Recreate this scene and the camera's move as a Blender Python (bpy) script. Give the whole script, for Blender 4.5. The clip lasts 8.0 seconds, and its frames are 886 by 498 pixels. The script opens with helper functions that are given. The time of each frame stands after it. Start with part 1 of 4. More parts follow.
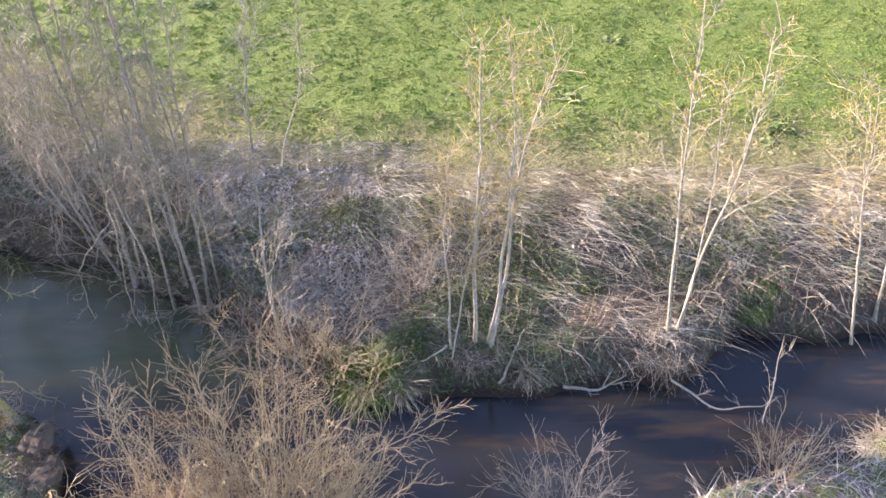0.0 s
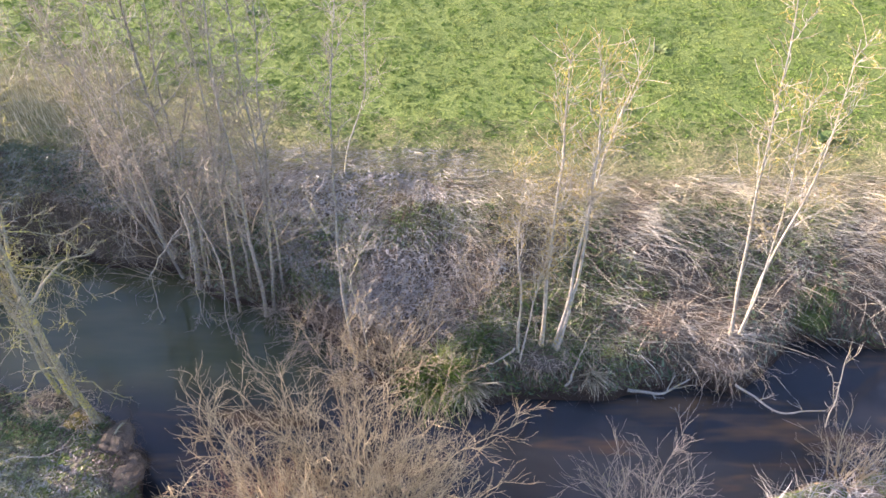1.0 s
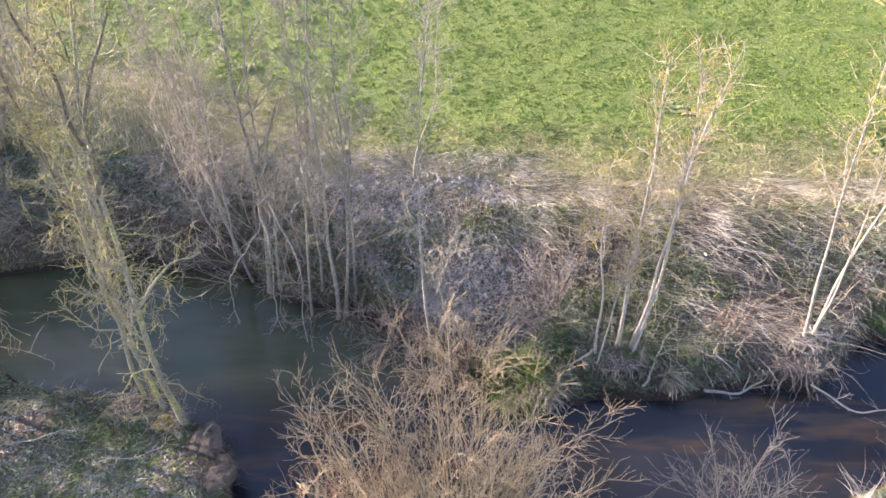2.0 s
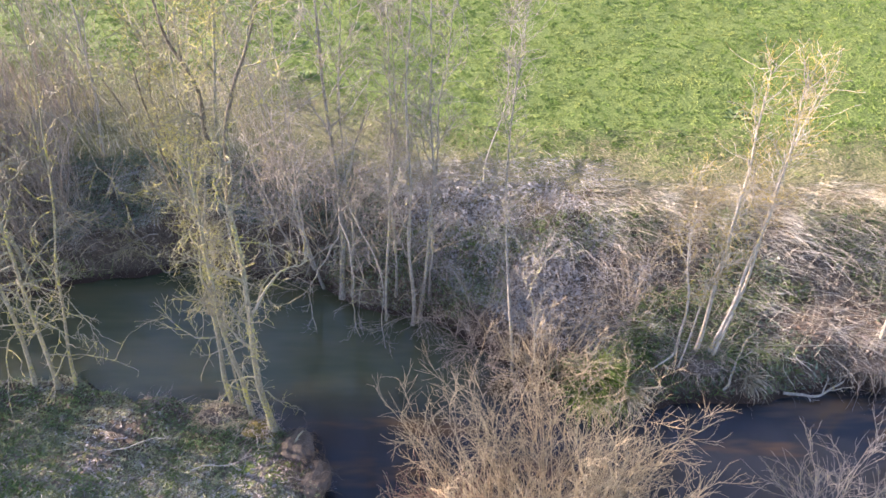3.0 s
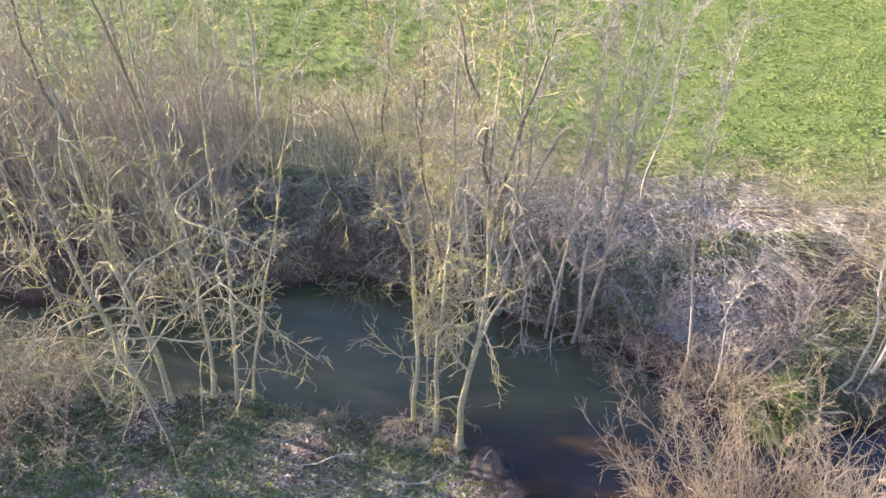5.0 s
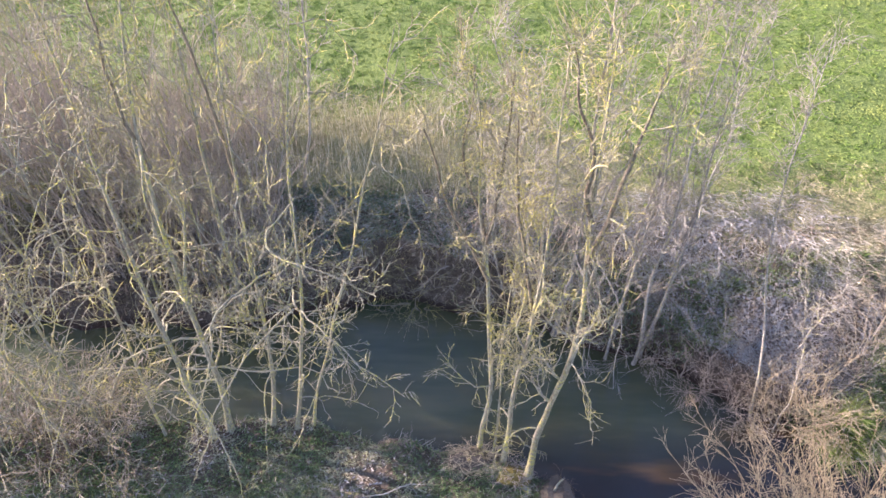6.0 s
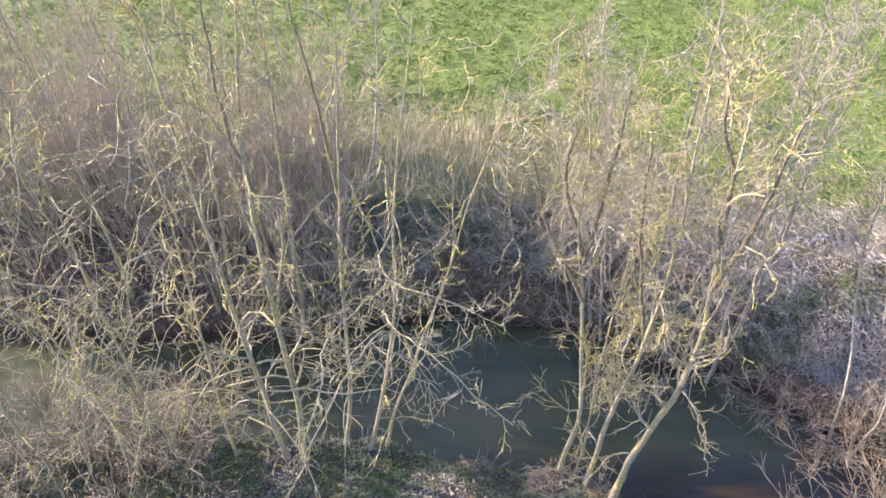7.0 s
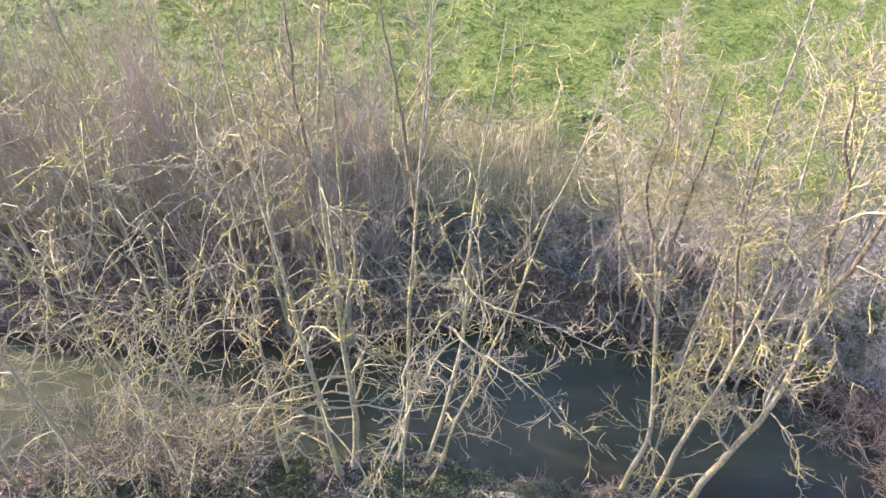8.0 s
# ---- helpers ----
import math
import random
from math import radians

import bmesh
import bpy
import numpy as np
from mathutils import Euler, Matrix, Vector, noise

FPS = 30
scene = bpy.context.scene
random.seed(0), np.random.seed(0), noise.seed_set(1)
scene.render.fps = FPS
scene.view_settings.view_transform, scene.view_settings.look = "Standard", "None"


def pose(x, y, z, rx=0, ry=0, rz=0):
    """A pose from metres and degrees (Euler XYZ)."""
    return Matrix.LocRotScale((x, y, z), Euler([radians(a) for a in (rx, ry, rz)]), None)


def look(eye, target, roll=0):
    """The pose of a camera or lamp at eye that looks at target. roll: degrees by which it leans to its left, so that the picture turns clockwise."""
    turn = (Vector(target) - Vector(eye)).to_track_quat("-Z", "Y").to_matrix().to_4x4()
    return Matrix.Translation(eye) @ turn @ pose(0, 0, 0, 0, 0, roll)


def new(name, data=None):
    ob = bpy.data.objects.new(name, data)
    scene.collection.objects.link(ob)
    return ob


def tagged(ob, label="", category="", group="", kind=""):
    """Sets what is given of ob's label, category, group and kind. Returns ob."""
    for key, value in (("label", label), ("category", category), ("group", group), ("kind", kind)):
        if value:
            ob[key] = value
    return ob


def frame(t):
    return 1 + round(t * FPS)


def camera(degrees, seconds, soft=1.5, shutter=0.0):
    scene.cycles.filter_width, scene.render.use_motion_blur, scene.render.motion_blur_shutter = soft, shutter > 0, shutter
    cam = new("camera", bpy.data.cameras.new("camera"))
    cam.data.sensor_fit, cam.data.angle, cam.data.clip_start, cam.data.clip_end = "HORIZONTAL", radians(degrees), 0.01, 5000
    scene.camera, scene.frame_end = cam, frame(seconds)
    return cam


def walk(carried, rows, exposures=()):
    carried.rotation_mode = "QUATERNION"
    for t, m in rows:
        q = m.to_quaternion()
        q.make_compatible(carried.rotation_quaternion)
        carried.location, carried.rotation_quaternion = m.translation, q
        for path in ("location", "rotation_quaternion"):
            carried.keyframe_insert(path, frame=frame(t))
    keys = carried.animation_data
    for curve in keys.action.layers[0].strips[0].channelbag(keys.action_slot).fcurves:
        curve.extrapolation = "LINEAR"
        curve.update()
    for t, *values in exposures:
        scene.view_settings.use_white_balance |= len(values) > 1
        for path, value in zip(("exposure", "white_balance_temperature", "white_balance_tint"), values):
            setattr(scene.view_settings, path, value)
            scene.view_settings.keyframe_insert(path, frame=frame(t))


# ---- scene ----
cam = camera(60.3, 8.0, soft=1.6)
PATH = [
    (0, (0.0, 0.0, 8.846), (-0.001, 1.43, 7.447), -0.22),
    (0.5, (-0.514, -0.108, 8.905), (-0.516, 1.328, 7.512), 0.02),
    (1, (-1.136, -0.18, 9.001), (-1.136, 1.26, 7.613), 0.21),
    (2.5, (-3.166, -0.374, 9.067), (-3.16, 1.084, 7.698), -0.12),
    (3, (-3.916, -0.373, 9.131), (-3.9, 1.087, 7.764), 0.03),
    (3.5, (-4.648, -0.351, 9.219), (-4.63, 1.107, 7.851), 0.16),
    (4, (-5.385, -0.324, 9.278), (-5.367, 1.135, 7.91), 0.34),
    (4.5, (-6.103, -0.29, 9.314), (-6.116, 1.169, 7.947), 0.31),
    (6, (-7.724, 0.287, 9.454), (-7.743, 1.746, 8.086), -0.26),
    (6.5, (-8.409, 0.519, 9.468), (-8.421, 1.977, 8.099), -0.06),
    (7, (-8.997, 0.678, 9.464), (-9.011, 2.135, 8.094), 0.07),
    (7.5, (-9.443, 0.812, 9.435), (-9.461, 2.268, 8.065), -0.02),
    (8, (-9.847, 1.055, 9.331), (-9.869, 2.511, 7.96), 0.09),
]
walk(cam, [(t, look(eye, target, roll)) for t, eye, target, roll in PATH], [(0, 2.24, 5900, 31), (8, 2.24, 5650, 34)])

# ---- daylight: low winter sun over the meadow's far left end ----
SUN = Vector((-0.94, 0.33, 0.0)).normalized()
ELEV = radians(17.5)
to_sun = Vector((SUN.x * math.cos(ELEV), SUN.y * math.cos(ELEV), math.sin(ELEV)))
world = bpy.data.worlds.new("sky")
scene.world = world
world.use_nodes = True
wn = world.node_tree
sky = wn.nodes.new("ShaderNodeTexSky")
sky.sky_type = "NISHITA"
sky.sun_disc = False
sky.sun_elevation = ELEV
sky.sun_rotation = math.atan2(SUN.x, SUN.y)
wn.nodes["Background"].inputs[1].default_value = 0.135
wn.links.new(sky.outputs[0], wn.nodes["Background"].inputs[0])
sun = new("sun", bpy.data.lights.new("sun", "SUN"))
sun.data.energy = 5.0
sun.data.angle = radians(0.6)
sun.data.color = (1.0, 0.865, 0.65)
sun.matrix_world = look(to_sun * 60, (0, 0, 0))


# ---- materials ----
def material(name, rough=0.85, spec=0.3):
    m = bpy.data.materials.new(name)
    m.use_nodes = True
    b = m.node_tree.nodes["Principled BSDF"]
    b.inputs["Roughness"].default_value = rough
    b.inputs["Specular IOR Level"].default_value = spec
    return m, m.node_tree, b


def node(t, kind, **sets):
    n = t.nodes.new(kind)
    for k, v in sets.items():
        n.inputs[k.replace("_", " ")].default_value = v
    return n


def noise_tex(t, vec, scale, detail=4.0, rough=0.6):
    n = node(t, "ShaderNodeTexNoise", Scale=scale, Detail=detail, Roughness=rough)
    t.links.new(vec, n.inputs["Vector"])
    return n.outputs["Fac"]


def span(t, value, lo, hi, out_lo=0.0, out_hi=1.0):
    n = node(t, "ShaderNodeMapRange")
    n.interpolation_type = "SMOOTHSTEP"
    for i, v in ((1, lo), (2, hi), (3, out_lo), (4, out_hi)):
        n.inputs[i].default_value = v
    t.links.new(value, n.inputs[0])
    return n.outputs[0]


def calc(t, op, a, b):
    n = t.nodes.new("ShaderNodeMath")
    n.operation = op
    for i, v in enumerate((a, b)):
        if isinstance(v, (int, float)):
            n.inputs[i].default_value = v
        else:
            t.links.new(v, n.inputs[i])
    return n.outputs[0]


def blend(t, fac, a, b):
    n = t.nodes.new("ShaderNodeMix")
    n.data_type = "RGBA"
    for i, v in ((0, fac), (6, a), (7, b)):
        if isinstance(v, tuple):
            n.inputs[i].default_value = (*v, 1)
        elif isinstance(v, (int, float)):
            n.inputs[i].default_value = v
        else:
            t.links.new(v, n.inputs[i])
    return n.outputs[2]


def relief(t, b, height, strength, distance):
    n = node(t, "ShaderNodeBump", Strength=strength, Distance=distance)
    t.links.new(height, n.inputs["Height"])
    t.links.new(n.outputs[0], b.inputs["Normal"])


def bark(name, dark, pale, lichen, amount, rough=0.85):
    m, t, b = material(name, rough, 0.2)
    pos = t.nodes.new("ShaderNodeNewGeometry").outputs["Position"]
    st = node(t, "ShaderNodeMapping", Scale=(1, 1, 0.22))
    t.links.new(pos, st.inputs["Vector"])
    grain = noise_tex(t, st.outputs[0], 60, 5, 0.7)
    patch = noise_tex(t, pos, 24, 5, 0.7)
    rnd = t.nodes.new("ShaderNodeObjectInfo").outputs["Random"]
    col = blend(t, span(t, grain, 0.35, 0.65), dark, pale)
    col = blend(t, calc(t, "MULTIPLY", rnd, 0.35), col, pale)
    # lichen grows in patches, on some boughs far more than on others
    share = span(t, noise_tex(t, pos, 2.2, 3), 0.42, 0.60, 0.12, 1.0)
    col = blend(t, calc(t, "MULTIPLY", span(t, patch, 0.60 - amount, 0.72 - amount), share), col, lichen)
    t.links.new(col, b.inputs["Base Color"])
    relief(t, b, grain, 0.6, 0.01)
    return m


def blades(name, low, mid, high, rough=0.6, spec=0.3):
    """Grass, straw and leaves: each blade takes its own shade, with drifts at a larger scale."""
    m, t, b = material(name, rough, spec)
    g = t.nodes.new("ShaderNodeNewGeometry")
    rnd, pos = g.outputs["Random Per Island"], g.outputs["Position"]
    drift = noise_tex(t, pos, 1.3, 4, 0.6)
    col = blend(t, span(t, rnd, 0.0, 0.9), low, mid)
    col = blend(t, span(t, drift, 0.42, 0.66), col, high)
    col = blend(t, calc(t, "MULTIPLY", span(t, rnd, 0.8, 1.0), 0.35), col, high)
    t.links.new(col, b.inputs["Base Color"])
    return m


BARK_GREY = bark("bark_grey", (0.085, 0.072, 0.055), (0.36, 0.325, 0.265), (0.40, 0.365, 0.11), 0.09)
BARK_PALE = bark("bark_pale", (0.17, 0.145, 0.11), (0.47, 0.42, 0.34), (0.48, 0.37, 0.07), 0.09)
BARK_BROWN = bark("bark_brown", (0.06, 0.047, 0.03), (0.21, 0.17, 0.115), (0.38, 0.32, 0.08), 0.07)
BARK_MOSS = bark("bark_mossy", (0.085, 0.075, 0.05), (0.31, 0.28, 0.20), (0.42, 0.37, 0.08), 0.135)
TWIG_TAN = bark("twig_tan", (0.24, 0.18, 0.105), (0.52, 0.42, 0.26), (0.38, 0.33, 0.12), 0.02)
TWIG_GREY = bark("twig_grey", (0.13, 0.105, 0.085), (0.345, 0.295, 0.235), (0.36, 0.32, 0.11), 0.08)
TWIG_MOSS = bark("twig_lichened", (0.12, 0.095, 0.06), (0.33, 0.29, 0.19), (0.45, 0.395, 0.085), 0.17)
# the low sun's gold on upper twigs is put into this colour
TWIG_SUNLIT = bark("twig_sunlit", (0.22, 0.155, 0.06), (0.40, 0.315, 0.15), (0.50, 0.37, 0.05), 0.18)
TWIG_WILLOW = bark("twig_willow", (0.19, 0.13, 0.065), (0.54, 0.415, 0.235), (0.36, 0.30, 0.11), 0.03)
TWIG_RUST = bark("twig_rust", (0.17, 0.085, 0.05), (0.36, 0.21, 0.135), (0.30, 0.24, 0.12), 0.0)
TWIG_RED = bark("twig_red", (0.20, 0.15, 0.11), (0.44, 0.36, 0.27), (0.40, 0.34, 0.14), 0.04)
STRAW = blades("straw", (0.26, 0.215, 0.135), (0.48, 0.41, 0.275), (0.60, 0.53, 0.38))
# a copy of STRAW, darkened to stand for shade
STRAW_SHADED = blades("straw_shaded", (0.14, 0.12, 0.09), (0.325, 0.29, 0.22), (0.46, 0.415, 0.335))
GREEN = blades("meadow_green", (0.07, 0.12, 0.021), (0.175, 0.25, 0.048), (0.26, 0.295, 0.08), 0.9, 0.08)
IVY = blades("ivy_leaf", (0.035, 0.06, 0.025), (0.095, 0.135, 0.06), (0.17, 0.19, 0.11), 0.38, 0.5)
GREEN_TURF = blades("near_turf_green", (0.07, 0.105, 0.038), (0.165, 0.22, 0.08), (0.33, 0.32, 0.19), 0.85, 0.1)
GREEN_DARK = blades("bank_green", (0.05, 0.08, 0.022), (0.13, 0.18, 0.052), (0.22, 0.24, 0.09), 0.85, 0.1)
NEAR_EARTH = blades("near_earth_litter", (0.14, 0.105, 0.08), (0.31, 0.25, 0.205), (0.47, 0.41, 0.35))
PALE_LITTER = blades("pale_litter", (0.20, 0.185, 0.165), (0.42, 0.395, 0.355), (0.32, 0.285, 0.24), 0.42, 0.5)
VERGE = blades("dry_verge", (0.085, 0.09, 0.032), (0.22, 0.195, 0.09), (0.34, 0.285, 0.16))
# roots and dead grass, coloured dark for the shade on the bank faces
FIBRE_SHADED = blades("root_fibre_shaded", (0.05, 0.038, 0.027), (0.14, 0.11, 0.08), (0.25, 0.21, 0.155))
# a greyer copy of STRAW, with skylit shade put into its colour
STRAW_SHADE_GREY = blades("straw_shade_grey", (0.15, 0.14, 0.125), (0.34, 0.315, 0.28), (0.46, 0.425, 0.37))
LITTER = blades("leaf_litter", (0.12, 0.075, 0.045), (0.24, 0.16, 0.10), (0.30, 0.24, 0.17))
ROOT_MAT = bark("root_mat", (0.045, 0.034, 0.024), (0.14, 0.108, 0.075), (0.20, 0.18, 0.07), 0.02)
MOSS_MAT = bark("moss_mat", (0.06, 0.05, 0.015), (0.17, 0.13, 0.035), (0.24, 0.17, 0.04), 0.08)
TUFT_MAT = bark("tuft_mat", (0.04, 0.055, 0.015), (0.12, 0.14, 0.04), (0.25, 0.22, 0.10), 0.05)


def ground_material():
    m, t, b = material("meadow_and_bank_soil", 0.95, 0.15)
    pos = t.nodes.new("ShaderNodeNewGeometry").outputs["Position"]
    sep = t.nodes.new("ShaderNodeSeparateXYZ")
    t.links.new(pos, sep.inputs[0])
    big, mid, fine = noise_tex(t, pos, 0.7, 3), noise_tex(t, pos, 4, 5), noise_tex(t, pos, 26, 5, 0.7)
    soil = blend(t, span(t, fine, 0.3, 0.7), (0.05, 0.038, 0.026), (0.13, 0.10, 0.07))
    soil = blend(t, span(t, mid, 0.5, 0.7), soil, (0.16, 0.125, 0.09))
    grass = blend(t, span(t, fine, 0.38, 0.62), (0.065, 0.095, 0.02), (0.185, 0.22, 0.055))
    dry = blend(t, span(t, fine, 0.38, 0.62), (0.09, 0.095, 0.034), (0.27, 0.235, 0.11))
    # the meadow greens away from the bank, by way of a dry verge
    y = calc(t, "ADD", sep.outputs[1], calc(t, "MULTIPLY", calc(t, "SUBTRACT", big, 0.5), 3.0))
    y = calc(t, "ADD", y, calc(t, "MULTIPLY", calc(t, "SUBTRACT", mid, 0.5), 2.0))
    back = span(t, sep.outputs[0], -1.5, -9.5, 0.0, 3.0)
    field = blend(t, span(t, calc(t, "SUBTRACT", y, back), 11.2, 13.0), dry, grass)
    lip = span(t, sep.outputs[0], 1.5, -9.0, 0.0, 1.5)
    col = blend(t, span(t, calc(t, "SUBTRACT", y, lip), 9.9, 10.7), soil, field)
    # thin turf on the near bank
    turf = blend(t, span(t, mid, 0.42, 0.58), blend(t, span(t, fine, 0.3, 0.7), (0.09, 0.075, 0.055), (0.25, 0.205, 0.155)), grass)
    near = span(t, y, 6.6, 5.9)
    col = blend(t, calc(t, "MULTIPLY", near, 0.9), col, turf)
    # wet silt below the waterline
    col = blend(t, span(t, sep.outputs[2], -1.42, -1.56), col, (0.045, 0.031, 0.022))
    t.links.new(col, b.inputs["Base Color"])
    relief(t, b, fine, 0.8, 0.05)
    return m


def water_material():
    m, t, b = material("stream_water", 0.06, 0.5)
    b.inputs["IOR"].default_value = 1.333
    # turbid water scatters light sideways, so shadows on it are soft
    b.inputs["Subsurface Weight"].default_value = 1.0
    b.inputs["Subsurface Radius"].default_value = (1.0, 1.0, 0.8)
    b.inputs["Subsurface Scale"].default_value = 1.5
    pos = t.nodes.new("ShaderNodeNewGeometry").outputs["Position"]
    st = node(t, "ShaderNodeMapping", Scale=(0.35, 1.6, 1))
    t.links.new(pos, st.inputs["Vector"])
    sep = t.nodes.new("ShaderNodeSeparateXYZ")
    t.links.new(pos, sep.inputs[0])
    streak = noise_tex(t, st.outputs[0], 1.1, 3)
    silt = blend(t, span(t, streak, 0.5, 0.72), (0.024, 0.025, 0.027), (0.09, 0.056, 0.027))
    pool = blend(t, span(t, streak, 0.3, 0.7), (0.054, 0.066, 0.034), (0.084, 0.084, 0.042))
    # cloudy olive upstream and towards the far bank, streaked dark colour elsewhere
    olive_reach = calc(t, "MULTIPLY", span(t, sep.outputs[0], -2.2, -3.8), span(t, sep.outputs[1], 6.6, 8.0))
    t.links.new(blend(t, olive_reach, silt, pool), b.inputs["Base Color"])
    rip = noise_tex(t, st.outputs[0], 7, 3)
    relief(t, b, rip, 0.05, 0.03)
    return m


# ---- the stream's course and the lie of the land ----
WATER = -1.6
FAR_X = [-40, -20, -16, -13, -11.4, -10.2, -8.7, -6.7, -5.2, -4.4, -3.4, -2.6, -1.8, -0.6, 1.0, 1.9, 2.85, 3.8, 4.4, 5.1, 6.0, 8.5, 30]
FAR_Y = [10.4, 10.2, 9.9, 9.9, 9.9, 10.4, 10.6, 10.2, 9.5, 9.2, 8.7, 8.1, 7.45, 7.2, 7.15, 7.4, 7.4, 7.45, 7.85, 8.4, 8.4, 8.5, 9.0]
NEAR_X = [-40, -20, -16, -13, -11, -9.9, -8.7, -7.0, -6.2, -5.85, -5.5, -5.0, -3.5, -1.0, 1.5, 3.0, 4.0, 4.6, 7.0, 9.0, 30]
NEAR_Y = [6.8, 7.0, 7.2, 7.5, 7.7, 7.65, 7.2, 7.0, 6.5, 5.9, 5.2, 4.7, 4.5, 4.3, 4.5, 4.9, 5.5, 5.7, 6.0, 6.3, 6.5]


def ease(v):
    v = np.clip(v, 0, 1)
    return v * v * (3 - 2 * v)


def wave(x, y, s, k):
    return np.sin(x * s + 1.7 * k) * np.cos(y * s * 1.13 + 0.9 * k) + 0.5 * np.sin(x * s * 2.3 - y * s * 1.9 + k)


RIP = np.random.default_rng(77)
RIPPLES = [(RIP.uniform(1.5, 9), RIP.uniform(0, 6.28), RIP.uniform(0, 6.28)) for _ in range(14)]


def lumps(x, y):
    """Small uneven humps with no one direction."""
    return sum(np.sin(k * (x * math.cos(a) + y * math.sin(a)) + p) / k for k, a, p in RIPPLES)


def far_edge(x):
    return np.interp(x, FAR_X, FAR_Y) + 0.09 * np.sin(x * 2.7) + 0.02 * np.sin(x * 6.1 + 1)


def near_edge(x):
    return np.interp(x, NEAR_X, NEAR_Y) + 0.07 * np.sin(x * 3.1 + 2) + 0.05 * np.sin(x * 7.3)


def crest(x):
    """Where the far bank's slope meets the level meadow."""
    return np.interp(x, [-40, -17, -12, -9, -6, -2, 1, 4, 7, 30], [11.8, 11.9, 12.1, 11.95, 11.5, 10.8, 10.45, 10.35, 10.05, 10.0]) + 0.08 * np.sin(x * 1.7) + 0.05 * np.sin(x * 4.3)


def land(x, y):
    x, y = np.asarray(x, float), np.asarray(y, float)
    far = np.interp(y - crest(x), [-3.5, -2.4, -1.4, -0.8, -0.2, 0.3, 1.5, 5], [-1.12, -1.04, -0.9, -0.5, -0.07, -0.02, 0.0, 0.0])
    far = far + 0.05 * wave(x, y, 1.9, 1) * ease((12 - y) / 2) + 0.02 * lumps(x, y)
    near = -1.17 + 0.05 * wave(x, y, 1.6, 3) * ease((y - 4) / 2) + 0.02 * lumps(x, y)
    d, e = y - far_edge(x), near_edge(x) - y
    up_far = WATER + (far - WATER) * ease((d + 0.05) / 0.55)
    up_near = WATER + (near - WATER) * ease((e + 0.05) / 0.26)
    up_far = up_far + 0.04 * lumps(x * 1.3, y * 1.3) * ease(d / 0.3) * ease((1.4 - d) / 1.0)
    up_near = up_near + 0.04 * lumps(x * 1.9, y * 1.9) * ease(e / 0.3) * ease((1.0 - e) / 0.7)
    bed = WATER - 0.45 * ease(np.minimum(-d, -e) / 0.7) - 0.04
    return np.where(d > -0.05, up_far, np.where(e > -0.05, up_near, bed))


def height(x, y):
    return float(land(x, y))


def sheet_axis(lo, hi, step, reach):
    core = np.arange(lo, hi + step / 2, step)
    out = step * np.cumsum(1.35 ** np.arange(1, 24))
    out = out[out < reach]
    return np.concatenate([lo - out[::-1], core, hi + out])


# ---- mesh helpers ----
def mesh_of(name, verts, faces, mat, smooth=True):
    """A mesh from arrays: verts (n, 3), faces (m, 3 or 4)."""
    me = bpy.data.meshes.new(name)
    n, k = len(faces), faces.shape[1]
    me.vertices.add(len(verts))
    me.vertices.foreach_set("co", np.ascontiguousarray(verts, dtype=np.float32).ravel())
    me.loops.add(n * k)
    me.loops.foreach_set("vertex_index", np.ascontiguousarray(faces, dtype=np.int32).ravel())
    me.polygons.add(n)
    me.polygons.foreach_set("loop_start", np.arange(0, n * k, k, dtype=np.int32))
    me.polygons.foreach_set("use_smooth", np.full(n, smooth, dtype=bool))
    me.materials.append(mat)
    me.update(calc_edges=True)
    return me


def part(name, shape, mat, parent=None, label="", kind=""):
    ob = new(name, mesh_of(name, *shape, mat))
    ob.parent = parent
    return tagged(ob, label=label, kind=kind)


def join(shapes):
    vs, fs, n = [], [], 0
    for v, f in shapes:
        vs.append(v)
        fs.append(f + n)
        n += len(v)
    return np.concatenate(vs), np.concatenate(fs)


def unit(v):
    return v / np.maximum(np.linalg.norm(v, axis=-1, keepdims=True), 1e-9)


def tubes(paths, radii, sides):
    """Tapered tubes along many paths at once: paths (n, s, 3), radii (n, s)."""
    n, s, _ = paths.shape
    tang = unit(np.gradient(paths, axis=1))
    ref = np.where(np.abs(tang[:, :1, 2:3]) > 0.8, np.array([1.0, 0, 0]), np.array([0, 0, 1.0]))
    side = unit(np.cross(tang, np.broadcast_to(ref, tang.shape)))
    over = np.cross(tang, side)
    a = np.arange(sides) * 2 * math.pi / sides
    ring = side[:, :, None] * np.cos(a)[:, None] + over[:, :, None] * np.sin(a)[:, None]
    verts = (paths[:, :, None] + ring * radii[:, :, None, None]).reshape(-1, 3)
    i = np.arange(n)[:, None, None] * s * sides + np.arange(s - 1)[None, :, None] * sides
    j, k = np.arange(sides)[None, None], (np.arange(sides) + 1)[None, None] % sides
    faces = np.stack(np.broadcast_arrays(i + j, i + k, i + sides + k, i + sides + j), -1).reshape(-1, 4)
    return verts, faces


def ribbons(paths, widths, rng):
    """Flat tapering blades along many paths: paths (n, s, 3), widths (n, s)."""
    n, s, _ = paths.shape
    tang = unit(np.gradient(paths, axis=1))
    turn = unit(rng.normal(size=(n, 1, 3)) * np.array([1, 1, 0.35]))
    side = unit(np.cross(tang, np.broadcast_to(turn, tang.shape)))
    verts = np.stack([paths - side * widths[..., None], paths + side * widths[..., None]], 2).reshape(-1, 3)
    i = (np.arange(n)[:, None] * s + np.arange(s - 1)[None]) * 2
    return verts, np.stack([i, i + 1, i + 3, i + 2], -1).reshape(-1, 4)


